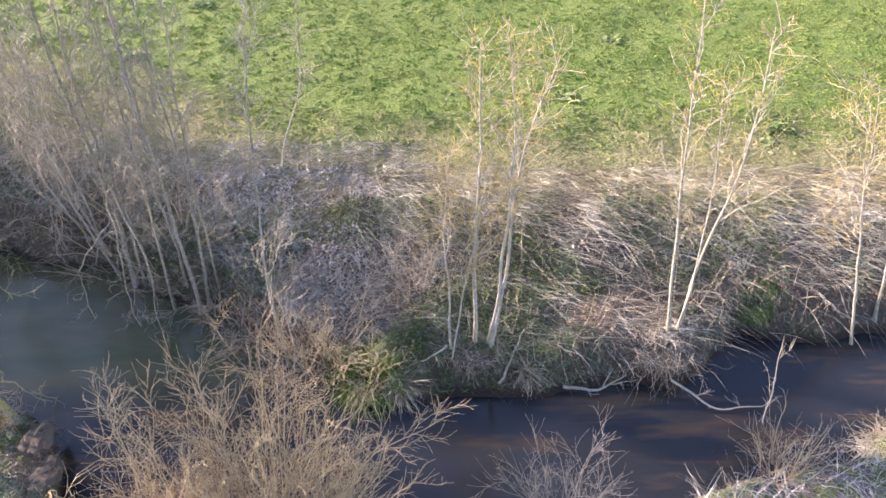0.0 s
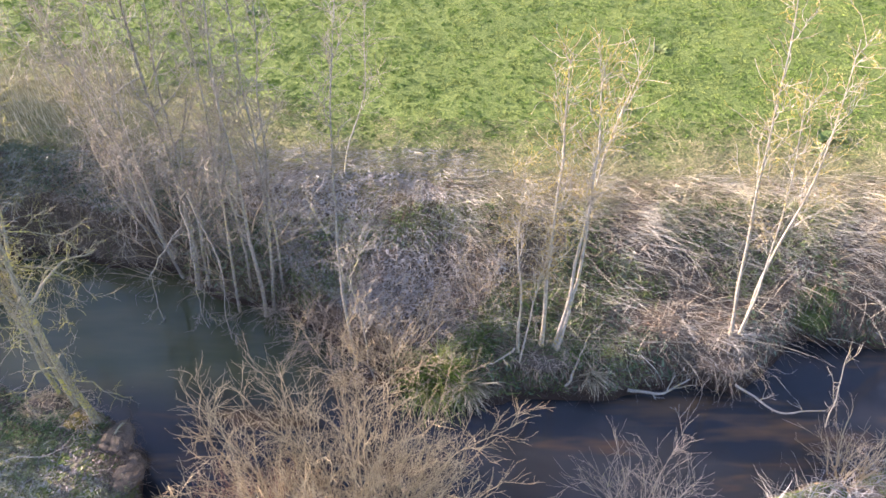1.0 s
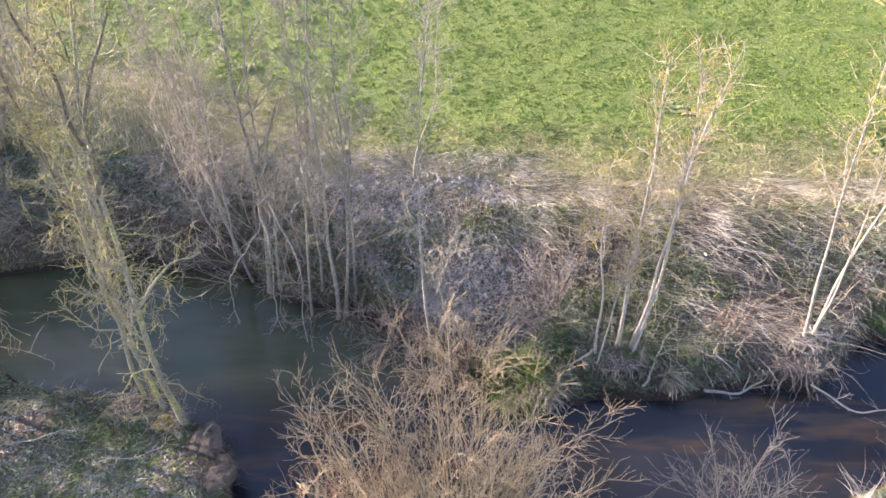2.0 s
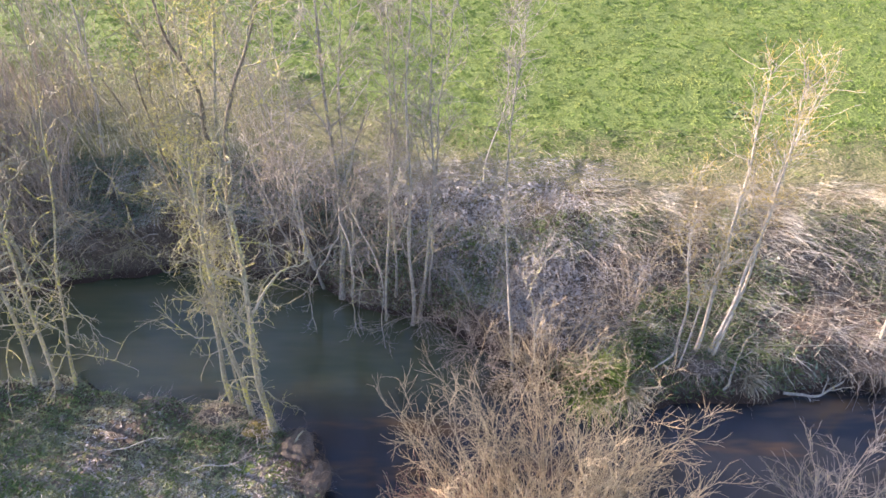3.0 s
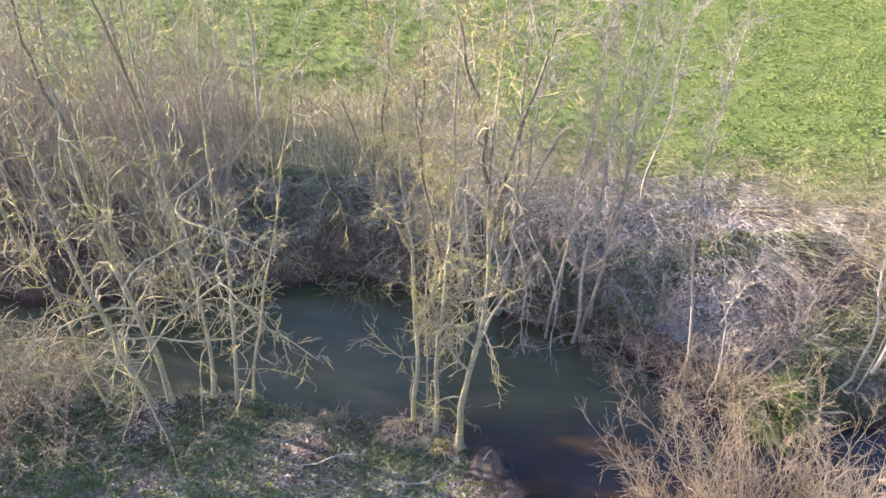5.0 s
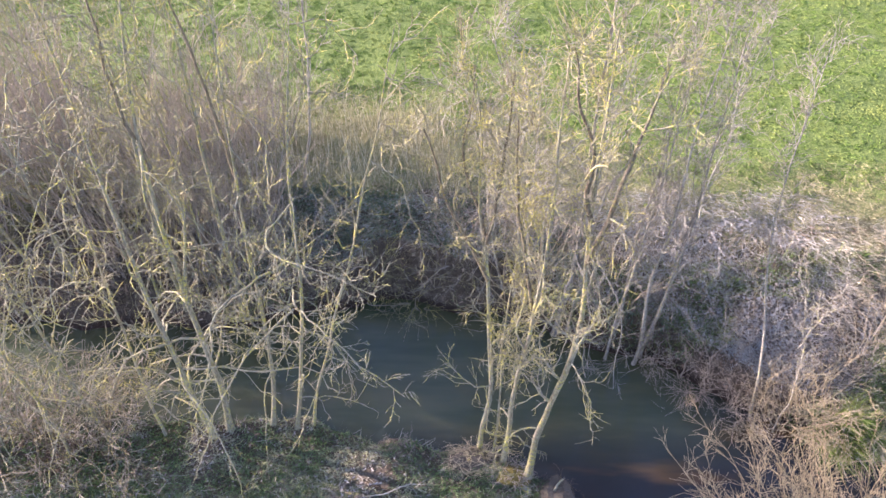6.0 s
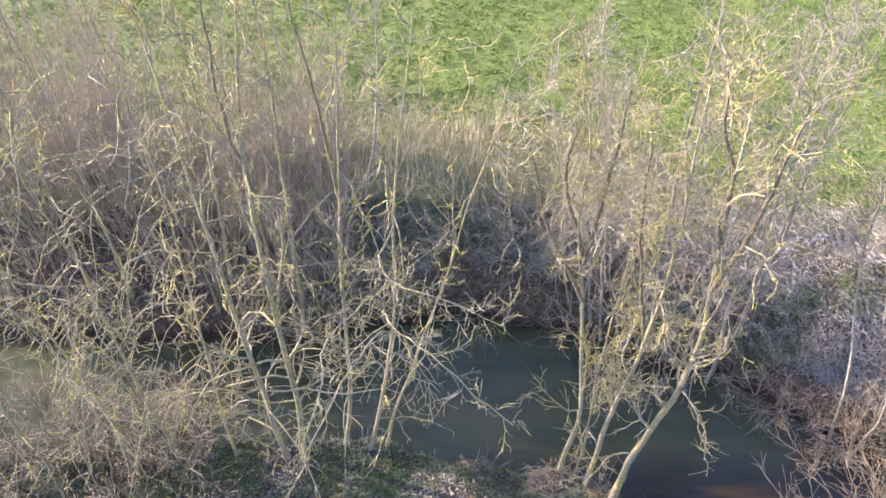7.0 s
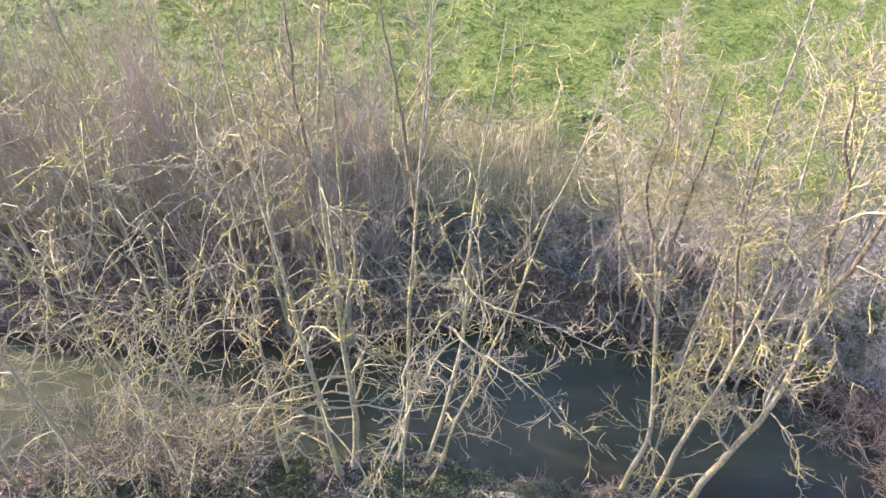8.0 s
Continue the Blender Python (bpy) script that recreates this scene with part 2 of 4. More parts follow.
def run(rng, start, heading, length, steps, bend=0.15, lift=0.0):
    """Paths that wander from start along heading; lift turns them up (or down) on the way."""
    n = len(start)
    d, p, out = unit(heading), start.copy(), [start]
    lift = np.broadcast_to(np.asarray(lift, float), (n,))
    for _ in range(steps - 1):
        d = d + rng.normal(size=(n, 3)) * bend
        d[:, 2] += lift
        d = unit(d)
        p = p + d * (length / (steps - 1))[:, None]
        out.append(p)
    return np.stack(out, 1)


def sprout(rng, paths, radii, count, length, steps, low=0.2, angle=(0.6, 1.1), bend=0.16, lift=0.08, thick=0.45, shrink=0.6, thin=0.002):
    """Side shoots of every path: count each, shorter towards the tip. Returns paths, radii and the parent's index."""
    n, s, _ = paths.shape
    u = low + (1 - low) * (np.arange(count)[None] + rng.uniform(0, 1, (n, count))) / count
    u = np.clip(u, 0, 0.98)
    f = u * (s - 1)
    i = np.minimum(f.astype(int), s - 2)
    w = (f - i)[..., None]
    who = np.arange(n)[:, None]
    at = paths[who, i] * (1 - w) + paths[who, i + 1] * w
    along = unit(paths[who, i + 1] - paths[who, i])
    r = radii[who, i] * (1 - w[..., 0]) + radii[who, i + 1] * w[..., 0]
    out = unit(np.cross(along, rng.normal(size=(n, count, 3))))
    a = rng.uniform(*angle, (n, count, 1))
    heading = along * np.cos(a) + out * np.sin(a)
    span_len = rng.uniform(*length, (n, count)) * (1 - shrink * (u - low) / max(1 - low, 1e-6))
    at, heading, span_len, r = at.reshape(-1, 3), heading.reshape(-1, 3), span_len.ravel(), r.ravel()
    got = run(rng, at, heading, span_len, steps, bend, lift)
    r0 = np.maximum(r * thick * rng.uniform(0.7, 1.1, r.shape), thin)
    rad = r0[:, None] * np.linspace(1, 0.35, steps)[None]
    return got, np.maximum(rad, thin * 0.7), np.repeat(np.arange(n), count)


def curve_through(points, steps, rng, wander):
    p = np.array(points, float)
    t = np.concatenate([[0], np.cumsum(np.linalg.norm(np.diff(p, axis=0), axis=1))])
    t /= t[-1]
    u = np.linspace(0, 1, steps)
    slope = np.gradient(p, t, axis=0) if len(p) > 2 else np.repeat(p[1:] - p[:1], 2, axis=0)
    i = np.clip(np.searchsorted(t, u, side="right") - 1, 0, len(p) - 2)
    gap = (t[i + 1] - t[i])[:, None]
    v = (u - t[i])[:, None] / gap
    q = (2 * v**3 - 3 * v**2 + 1) * p[i] + (v**3 - 2 * v**2 + v) * gap * slope[i] + (3 * v**2 - 2 * v**3) * p[i + 1] + (v**3 - v**2) * gap * slope[i + 1]
    kink = np.zeros((steps, 3))
    for k in (0.8, 1.7, 3.4, 6.3):
        kink += np.sin(2 * math.pi * (k * u[:, None] + rng.uniform(0, 1, 3))) * rng.normal(size=3) * wander * 1.3 / k
    kink *= np.minimum(1, 6 * u * (1 - u) + 0.08)[:, None]
    kink[:, 2] *= 0.3
    return q + kink


def empty(name, x, y, z):
    ob = new(name)
    ob.empty_display_size = 0.2
    ob.location = (x, y, z)
    return ob


def local(shape, at):
    return shape[0] - np.array(at), shape[1]


def tree(name, stems, label, category="tree", group="", seed=1, bark_mat=None, twig_mat=None, boughs=14, bough_len=(0.7, 1.7), low=0.3,
         fine=8, spray=5, lift=0.10, angle=(0.5, 1.0), droop=0, droop_len=(1.0, 1.9), wander=0.03, taper=0.84, stout=1.0, forks=1, limbs=(), limb_mat=None):
    """A bare tree of one or several trunks. Each stem: (x, y, radius, top point, mid point, list of mid points or None).
    Limbs: (stem's number, points, radius), great forks that leave that stem."""
    rng = np.random.default_rng(seed)
    bark_mat = bark_mat or BARK_GREY
    twig_mat = twig_mat or (TWIG_MOSS if bark_mat is BARK_MOSS else TWIG_GREY)
    bx, by = stems[0][0], stems[0][1]
    at = (bx, by, height(bx, by) - 0.05)
    root = tagged(empty(name, *at), label, category, group)
    n = 22
    u = np.linspace(0, 1, n)

    def clothe(line, rad, owner, count, low, droop):
        one, r1, _ = sprout(rng, line, rad, count, bough_len, 9, low, angle, 0.22, lift * 0.8, 0.62, 0.5, 0.0065)
        if droop:
            hang, rh, _ = sprout(rng, line, rad, droop, droop_len, 9, 0.12, (1.0, 1.6), 0.26, -0.34, 0.45, 0.2, 0.0065 * stout)
            one, r1 = np.concatenate([one, hang]), np.concatenate([r1, rh])
        two, r2, own = sprout(rng, one, r1, fine, (0.25, 0.8), 6, 0.12, (0.5, 1.2), 0.3, 0.06, 0.6, 0.45, 0.0052 * stout)
        three, r3, _ = sprout(rng, two, r2, spray, (0.1, 0.34), 3, 0.1, (0.4, 1.2), 0.35, 0.08, 0.75, 0.4, 0.0032 * stout)
        for i in range(len(one)):
            mine = own == i
            part("branch", local(join([tubes(one[i:i + 1], r1[i:i + 1], 5), tubes(two[mine], r2[mine], 3)]), at), bark_mat, owner)
        part("crown", local(tubes(three, r3, 3), at), twig_mat, owner, kind="stuff")

    trunks = []
    for x, y, r, top, mid in stems:
        base = (x, y, height(x, y) - 0.12)
        mids = [] if mid is None else [mid] if isinstance(mid, tuple) else list(mid)
        line = curve_through([base, *mids, top], n, rng, wander)[None]
        # swollen foot, thinning stem with knots
        knots = 1 + 0.10 * np.sin(u * 37 + seed) * rng.uniform(0.3, 1, n)
        rad = (0.53 * r * (1 - taper * u) * (1 + 0.6 * np.exp(-u * 30)) * knots)[None]
        trunk = part("trunk", local(tubes(line, rad, 9), at), bark_mat, root)
        trunks.append(trunk)
        if forks:
            # a few stout side stems that go up beside the leader
            side, rs, _ = sprout(rng, line, rad, forks, (1.2, 2.2), 12, 0.35, (0.25, 0.5), 0.10, 0.12, 0.72, 0.5, 0.008)
            for i in range(forks):
                part("fork", local(tubes(side[i:i + 1], rs[i:i + 1], 7), at), bark_mat, trunk)
            sub, rsub, _ = sprout(rng, side, rs, 8, (0.3, 0.8), 6, 0.2, angle, 0.25, 0.08, 0.6, 0.5, 0.0055 * stout)
            spur, rspur, _ = sprout(rng, sub, rsub, 5, (0.1, 0.34), 4, 0.1, (0.4, 1.2), 0.35, 0.08, 0.75, 0.4, 0.0034 * stout)
            part("crown", local(join([tubes(sub, rsub, 3), tubes(spur, rspur, 3)]), at), twig_mat, trunk, kind="stuff")
        clothe(line, rad, trunk, boughs, low, droop)
    for which, points, r in limbs:
        line = curve_through(points, n, rng, wander * 0.6)[None]
        rad = (r * (1 - 0.7 * u))[None]
        part("limb", local(tubes(line, rad, 7), at), limb_mat or bark_mat, trunks[which], "brown limb" if limb_mat else "")
        clothe(line, rad, trunks[which], max(5, boughs // 2), 0.2, 0)
    return root


def shrub(name, x, y, label, seed, stems=40, tall=(1.2, 2.0), lean=0.7, fine=8, spray=4, spread=0.35, mat=None, twig_mat=None, thick=0.012, category="shrub", group="", lift=0.03, bend=0.09, stout=1.0, loose=False):
    rng = np.random.default_rng(seed)
    mat, twig_mat = mat or TWIG_TAN, twig_mat or TWIG_TAN
    at = (x, y, height(x, y) - 0.05)
    root = tagged(empty(name, *at), label, category, group)
    a = rng.uniform(0, 2 * math.pi, stems)
    q = spread * np.sqrt(rng.uniform(0, 1, stems))
    sx, sy = x + q * np.cos(a), y + q * np.sin(a)
    start = np.stack([sx, sy, np.maximum(land(sx, sy), WATER - 0.1) - 0.05], 1)
    tilt = rng.uniform(0.05, lean, stems)
    head = np.stack([np.cos(a) * np.sin(tilt), np.sin(a) * np.sin(tilt), np.cos(tilt)], 1)
    line = run(rng, start, head, rng.uniform(*tall, stems), 9, bend, lift)
    rad = thick * rng.uniform(0.6, 1.2, (stems, 1)) * np.linspace(1, 0.25, 9)[None]
    two, r2, own = sprout(rng, line, rad, fine, (0.45, 1.05), 5, 0.12, (0.3, 0.8), 0.12 + bend * 0.6, 0.02, 0.6, 0.5, 0.0036 * stout)
    three, r3, _ = sprout(rng, two, r2, spray, (0.18, 0.5), 3, 0.1, (0.3, 0.85), 0.16 + bend * 0.6, 0.02, 0.75, 0.4, 0.0026 * stout)
    for i in range(stems):
        shape, mine = tubes(line[i:i + 1], rad[i:i + 1], 5), own == i
        part("stem", local(shape if loose else join([shape, tubes(two[mine], r2[mine], 3)]), at), mat, root)
    fringe = tubes(three, r3, 3)
    part("crown", local(join([fringe, tubes(two, r2, 3)]) if loose else fringe, at), twig_mat, root, kind="stuff")
    return root


def scatter(rng, count, x0, x1, y0, y1, keep):
    x, y = rng.uniform(x0, x1, count), rng.uniform(y0, y1, count)
    ok = keep(x, y)
    return x[ok], y[ok]


def sward(name, label, mat, seed, count, box, keep, length, width, tip=(0.2, 0.9), flow=None, steps=4, lift=-0.2, bend=0.12, category="grass", clump=0):
    """Many blades rooted on the land: tip is their slope from upright, flow a direction most of them lie in."""
    rng = np.random.default_rng(seed)
    x, y = scatter(rng, count, *box, keep)
    if clump:
        x, y = np.repeat(x, clump), np.repeat(y, clump)
        size = np.repeat(rng.uniform(0.02, 0.08, len(x) // clump), clump)
        x, y = x + rng.normal(0, 1, len(x)) * size, y + rng.normal(0, 1, len(y)) * size
    n = len(x)
    start = np.stack([x, y, np.maximum(land(x, y), WATER) - 0.01], 1)
    a = rng.uniform(0, 2 * math.pi, n)
    if flow is not None:
        a = math.atan2(flow[1], flow[0]) + rng.normal(0, flow[2], n)
    t = rng.uniform(*tip, n)
    head = np.stack([np.cos(a) * np.sin(t), np.sin(a) * np.sin(t), np.cos(t)], 1)
    line = run(rng, start, head, rng.uniform(*length, n), steps, bend, lift)
    floor_z = np.maximum(land(line[..., 0], line[..., 1]), WATER) + 0.008
    line[..., 2] = np.maximum(line[..., 2], floor_z)
    wide = width * rng.uniform(0.6, 1.3, (n, 1)) * np.linspace(1, 0.2, steps)[None]
    ob = new(name, mesh_of(name, *ribbons(line, wide, rng), mat))
    return tagged(ob, label, category, kind="stuff")


# ---- ground and water ----
gx, gy = sheet_axis(-24, 12, 0.11, 400), sheet_axis(2.5, 21, 0.11, 400)
mx, my = np.meshgrid(gx, gy)
gv = np.stack([mx, my, land(mx, my)], -1).reshape(-1, 3)
w = len(gx)
gi = (np.arange(len(gy) - 1)[:, None] * w + np.arange(w - 1)[None]).reshape(-1)
ground = new("ground", mesh_of("ground", gv, np.stack([gi, gi + 1, gi + w + 1, gi + w], -1), ground_material()))
tagged(ground, "flat green meadow falling to the dark soil banks of a stream", "ground", kind="structure")

wx, wy = sheet_axis(-24, 12, 0.5, 300), np.linspace(2.5, 12, 20)
mx, my = np.meshgrid(wx, wy)
w = len(wx)
gi = (np.arange(len(wy) - 1)[:, None] * w + np.arange(w - 1)[None]).reshape(-1)
water = new("water", mesh_of("water", np.stack([mx, my, 0 * mx + WATER], -1).reshape(-1, 3), np.stack([gi, gi + 1, gi + w + 1, gi + w], -1), water_material()))
tagged(water, "slow dark brown stream water between soil banks", "stream", kind="structure")

# ---- trees on the far bank ----
tree("alder_tree", [(0.14, 7.8, 0.05, (0.05, 8.75, 2.0), [(0.08, 7.9, 0.1), (0.02, 8.2, 0.9)]),
                    (0.53, 7.95, 0.07, (0.47, 8.45, 4.1), [(0.47, 7.97, 0.6), (0.49, 8.2, 2.54)]),
                    (0.72, 7.9, 0.062, (0.84, 8.2, 4.1), [(0.89, 7.95, 0.6), (0.94, 8.1, 2.6)]),
                    (0.76, 7.85, 0.066, (1.5, 8.9, 3.5), [(0.98, 8.05, 0.9), (1.06, 8.3, 2.2), (1.25, 8.6, 2.9)]),
                    (0.1, 7.6, 0.035, (0.5, 8.1, 1.4), [(0.25, 7.75, -0.3)])],
     "clump of slender pale grey trunks with bare upper twigs coloured sunlit gold", group="trees along the stream", seed=11, bark_mat=BARK_PALE, twig_mat=TWIG_SUNLIT,
     boughs=12, bough_len=(0.4, 1.0), low=0.5, lift=0.16, angle=(0.25, 0.6), fine=7, spray=4, taper=0.8, forks=0, wander=0.015)
tree("alder_tree", [(3.72, 8.07, 0.054, (2.92, 8.2, 5.2), [(3.45, 8.1, 0.9), (3.28, 8.1, 2.4), (3.01, 8.1, 4.4)]),
                    (3.93, 8.2, 0.048, (3.95, 8.3, 4.4), [(4.0, 8.2, 0.9), (4.05, 8.2, 2.0)]),
                    (3.86, 8.1, 0.035, (3.5, 8.2, 3.7), [(3.8, 8.1, 1.4), (3.66, 8.1, 2.6)])],
     "pale bare tree with three thin spreading trunks", group="trees along the stream", seed=12, bark_mat=BARK_PALE, twig_mat=TWIG_SUNLIT,
     boughs=10, bough_len=(0.4, 1.1), low=0.42, lift=0.2, angle=(0.35, 0.8), fine=6, spray=4, taper=0.78, forks=0, wander=0.015)
tree("alder_tree", [(7.15, 8.3, 0.05, (5.5, 8.3, 3.6), (6.2, 8.3, 1.2)), (7.6, 8.7, 0.055, (6.2, 8.7, 4.4), (6.8, 8.7, 1.5))],
     "leaning pale young tree at the water's edge", group="trees along the stream", seed=13, bark_mat=BARK_PALE, twig_mat=TWIG_SUNLIT, boughs=10, low=0.4, lift=0.18)
tree("alder_tree", [(-4.42, 9.05, 0.07, (-4.24, 9.1, 5.2), [(-4.33, 9.1, 0.1), (-4.2, 9.1, 1.5), (-4.27, 9.1, 3.3)]), (-4.88, 9.15, 0.05, (-4.5, 9.2, 5.4), (-4.66, 9.15, 2.2)),
                    (-4.26, 9.2, 0.06, (-3.93, 9.2, 5.4), [(-4.18, 9.2, -0.4), (-3.98, 9.2, 1.4), (-3.94, 9.2, 3.2)]), (-4.05, 9.4, 0.045, (-3.6, 9.4, 5.0), (-3.92, 9.4, 2.1)),
                    (-4.7, 9.5, 0.045, (-4.5, 9.6, 5.0), None)],
     "dense clump of upright grey trunks above the bank", group="trees along the stream", seed=14, spray=4, boughs=12, bough_len=(0.4, 1.0), low=0.25, lift=0.2, droop=2, angle=(0.35, 0.8))
hanging_tree = tree("alder_tree", [(-5.75, 9.75, 0.1, (-5.6, 9.7, 5.6), (-5.55, 9.7, 1.9)), (-5.55, 9.7, 0.05, (-5.2, 9.7, 5.0), (-5.4, 9.7, 1.7)),
                    (-6.1, 10.0, 0.05, (-7.0, 9.9, 4.6), (-6.5, 9.9, 1.3))],
     "grey bare tree with low boughs hanging over water", group="trees along the stream", seed=15, spray=5, boughs=12, low=0.2, droop=5, lift=0.14)
tree("alder_tree", [(-2.25, 7.6, 0.03, (-2.9, 7.6, 2.2), [(-2.42, 7.6, 0.3), (-2.62, 7.6, 1.0)])],
     "slim pale forked sapling on the grassy spit", group="trees along the stream", seed=16, fine=5, spray=3, bark_mat=BARK_GREY, boughs=8, bough_len=(0.4, 0.9), low=0.3, lift=0.14, forks=0,
     limbs=((0, [(-2.55, 7.6, 0.6), (-2.4, 7.65, 1.1), (-2.3, 7.7, 1.7)], 0.009),))
tree("alder_tree", [(-2.6, 7.8, 0.055, (-2.6, 9.75, 4.6), [(-2.74, 8.25, 0.2), (-2.79, 8.85, 1.4), (-2.77, 9.2, 2.8)])],
     "single thin grey tree leaning back over the bank", group="trees along the stream", seed=17, spray=4, boughs=13, bough_len=(0.4, 0.9), low=0.4, lift=0.2, forks=0, wander=0.015)
tree("alder_tree", [(-3.0, 11.2, 0.03, (-2.4, 12.5, 3.8), [(-2.86, 11.8, 0.7), (-2.62, 12.05, 1.7)])],
     "thin grey sapling on the meadow's edge", group="trees along the stream", seed=18, spray=3, boughs=10, bough_len=(0.3, 0.7), low=0.3, lift=0.2, forks=0)
tree("alder_tree", [(-10.64, 12.2, 0.06, (-10.1, 12.2, 5.2), (-10.32, 12.2, 2.0))],
     "pale straight tree at the meadow's edge", group="trees along the stream", seed=19, spray=5, boughs=12, low=0.3, lift=0.2)
tree("alder_tree", [(-11.7, 10.0, 0.085, (-11.4, 9.5, 6.6), (-11.42, 9.6, 2.8)), (-12.0, 10.2, 0.05, (-12.3, 10.0, 5.5), None)],
     "tall mossy tree with a straight trunk over dark water", group="trees along the stream", seed=20, spray=4, fine=6, forks=2, bark_mat=BARK_MOSS, boughs=14, bough_len=(0.7, 1.6), low=0.25, droop=3)
tree("alder_tree", [(-12.75, 10.1, 0.075, (-12.5, 9.9, 6.4), (-12.68, 9.9, 2.7)), (-13.3, 10.3, 0.06, (-13.9, 10.2, 5.6), None)],
     "dark bare tree with mossy boughs on the bank", group="trees along the stream", seed=21, spray=4, fine=6, forks=2, bark_mat=BARK_MOSS, boughs=13, bough_len=(0.7, 1.5), low=0.22, droop=2)
tree("alder_tree", [(-14.9, 10.4, 0.085, (-15.1, 10.3, 6.2), (-14.9, 10.3, 2.3)), (-15.6, 10.5, 0.06, (-16.4, 10.4, 5.6), None)],
     "leaning dark tree in a brown thicket", group="trees along the stream", seed=22, spray=4, fine=6, forks=2, bark_mat=BARK_MOSS, boughs=13, bough_len=(0.7, 1.5), low=0.25, droop=2)
tree("alder_tree", [(-17.1, 10.3, 0.08, (-17.0, 10.3, 6.0), None), (-17.8, 10.8, 0.06, (-18.4, 10.7, 5.8), None)],
     "bare tree in a brown thicket", group="trees along the stream", seed=23, spray=4, fine=6, forks=2, bark_mat=BARK_MOSS, boughs=12, low=0.2, droop=2)
tree("alder_tree", [(-6.3, 10.3, 0.05, (-7.2, 10.0, 4.6), (-6.6, 10.2, 1.6)), (-6.5, 10.4, 0.045, (-6.3, 10.2, 4.4), None), (-6.7, 10.5, 0.04, (-7.6, 10.2, 4.0), None)],
     "fan of pale thin stems above the water", group="trees along the stream", seed=25, spray=5, bark_mat=BARK_PALE, boughs=12, low=0.2, lift=0.18, droop=2)

# filler trees, mostly out of view, added to throw shade along the stream
for i, (x, y) in enumerate(((-20.0, 11.2), (-22.5, 11.8))):
    tree("alder_tree", [(x, y, 0.08, (x + 0.2, y, 6.8), None), (x + 0.5, y + 0.4, 0.06, (x + 0.9, y + 0.5, 6.0), None)],
         "bare tree added mostly out of view to shade the stream", group="trees along the stream", seed=200 + i, bark_mat=BARK_MOSS, boughs=10, low=0.12, spray=5, bough_len=(0.8, 1.8))

# ---- trees on the near bank ----
tree("alder_tree", [(-7.28, 6.98, 0.085, (-7.44, 8.0, 4.9), [(-7.12, 6.95, 0.6), (-7.16, 7.5, 1.8), (-7.28, 7.92, 2.8)]),
                    (-6.88, 6.75, 0.08, (-6.58, 6.9, 5.9), [(-6.86, 6.55, 0.5), (-6.74, 6.38, 2.6), (-6.65, 6.5, 4.3)]),
                    (-6.52, 6.5, 0.105, (-6.13, 7.0, 6.0), [(-6.43, 6.3, 0.7), (-6.25, 6.15, 2.7), (-6.23, 6.35, 4.3)]),
                    (-7.05, 6.9, 0.04, (-6.85, 7.3, 4.9), (-6.98, 6.9, 1.6))],
     "clump of tall grey lichened trunks on an undercut bank", group="trees along the stream", seed=31, spray=4, bark_mat=BARK_MOSS, boughs=12, bough_len=(0.5, 1.3), low=0.3, droop=3, stout=1.15, forks=1,
     limbs=((0, [(-7.24, 7.8, 2.5), (-7.06, 8.0, 3.6), (-7.0, 8.0, 5.0)], 0.03), (0, [(-7.2, 7.6, 2.0), (-7.75, 8.0, 3.1), (-8.05, 8.0, 4.2)], 0.03),
            (0, [(-7.26, 7.85, 2.6), (-7.5, 8.1, 3.6), (-7.45, 8.3, 4.9)], 0.025), (2, [(-6.25, 6.3, 4.2), (-6.41, 6.4, 5.24), (-6.62, 6.5, 6.1)], 0.03),
            (2, [(-6.24, 6.2, 3.7), (-6.0, 6.25, 4.9), (-5.65, 6.75, 5.8)], 0.035), (1, [(-6.74, 6.4, 2.7), (-6.95, 6.6, 3.8), (-7.05, 6.7, 5.2)], 0.025)), limb_mat=BARK_BROWN)
leaning_tree = tree("alder_tree", [(-10.24, 7.38, 0.068, (-9.36, 7.6, 6.1), [(-9.95, 7.2, 0.3), (-9.72, 7.2, 2.0), (-9.55, 7.35, 4.1)]), (-9.97, 7.42, 0.05, (-8.3, 7.5, 5.8), (-9.35, 7.45, 1.4))],
     "thin lichened trees leaning out over the stream", group="trees along the stream", seed=32, bark_mat=BARK_MOSS, boughs=8, bough_len=(0.6, 1.5), low=0.2, droop=9, droop_len=(1.2, 2.4), spray=2, fine=6, stout=1.3)
tree("alder_tree", [(-10.62, 7.42, 0.07, (-10.05, 7.25, 6.3), [(-10.45, 7.42, 0.0), (-10.42, 7.55, 1.2), (-10.3, 7.4, 3.0)]), (-11.3, 7.3, 0.1, (-11.03, 7.7, 6.5), [(-11.18, 7.1, 2.0), (-11.15, 7.25, 4.0)])],
     "slim mossy trees at the stream's edge", group="trees along the stream", seed=33, bark_mat=BARK_MOSS, boughs=8, bough_len=(0.6, 1.5), low=0.2, droop=9, droop_len=(1.2, 2.4), spray=2, fine=6, stout=1.3, limbs=((0, [(-10.24, 7.35, 4.0), (-10.36, 7.35, 5.2), (-10.5, 7.35, 6.4)], 0.026), (1, [(-11.15, 7.25, 4.1), (-11.35, 7.4, 5.1), (-11.4, 7.6, 6.3)], 0.028)), limb_mat=BARK_BROWN)
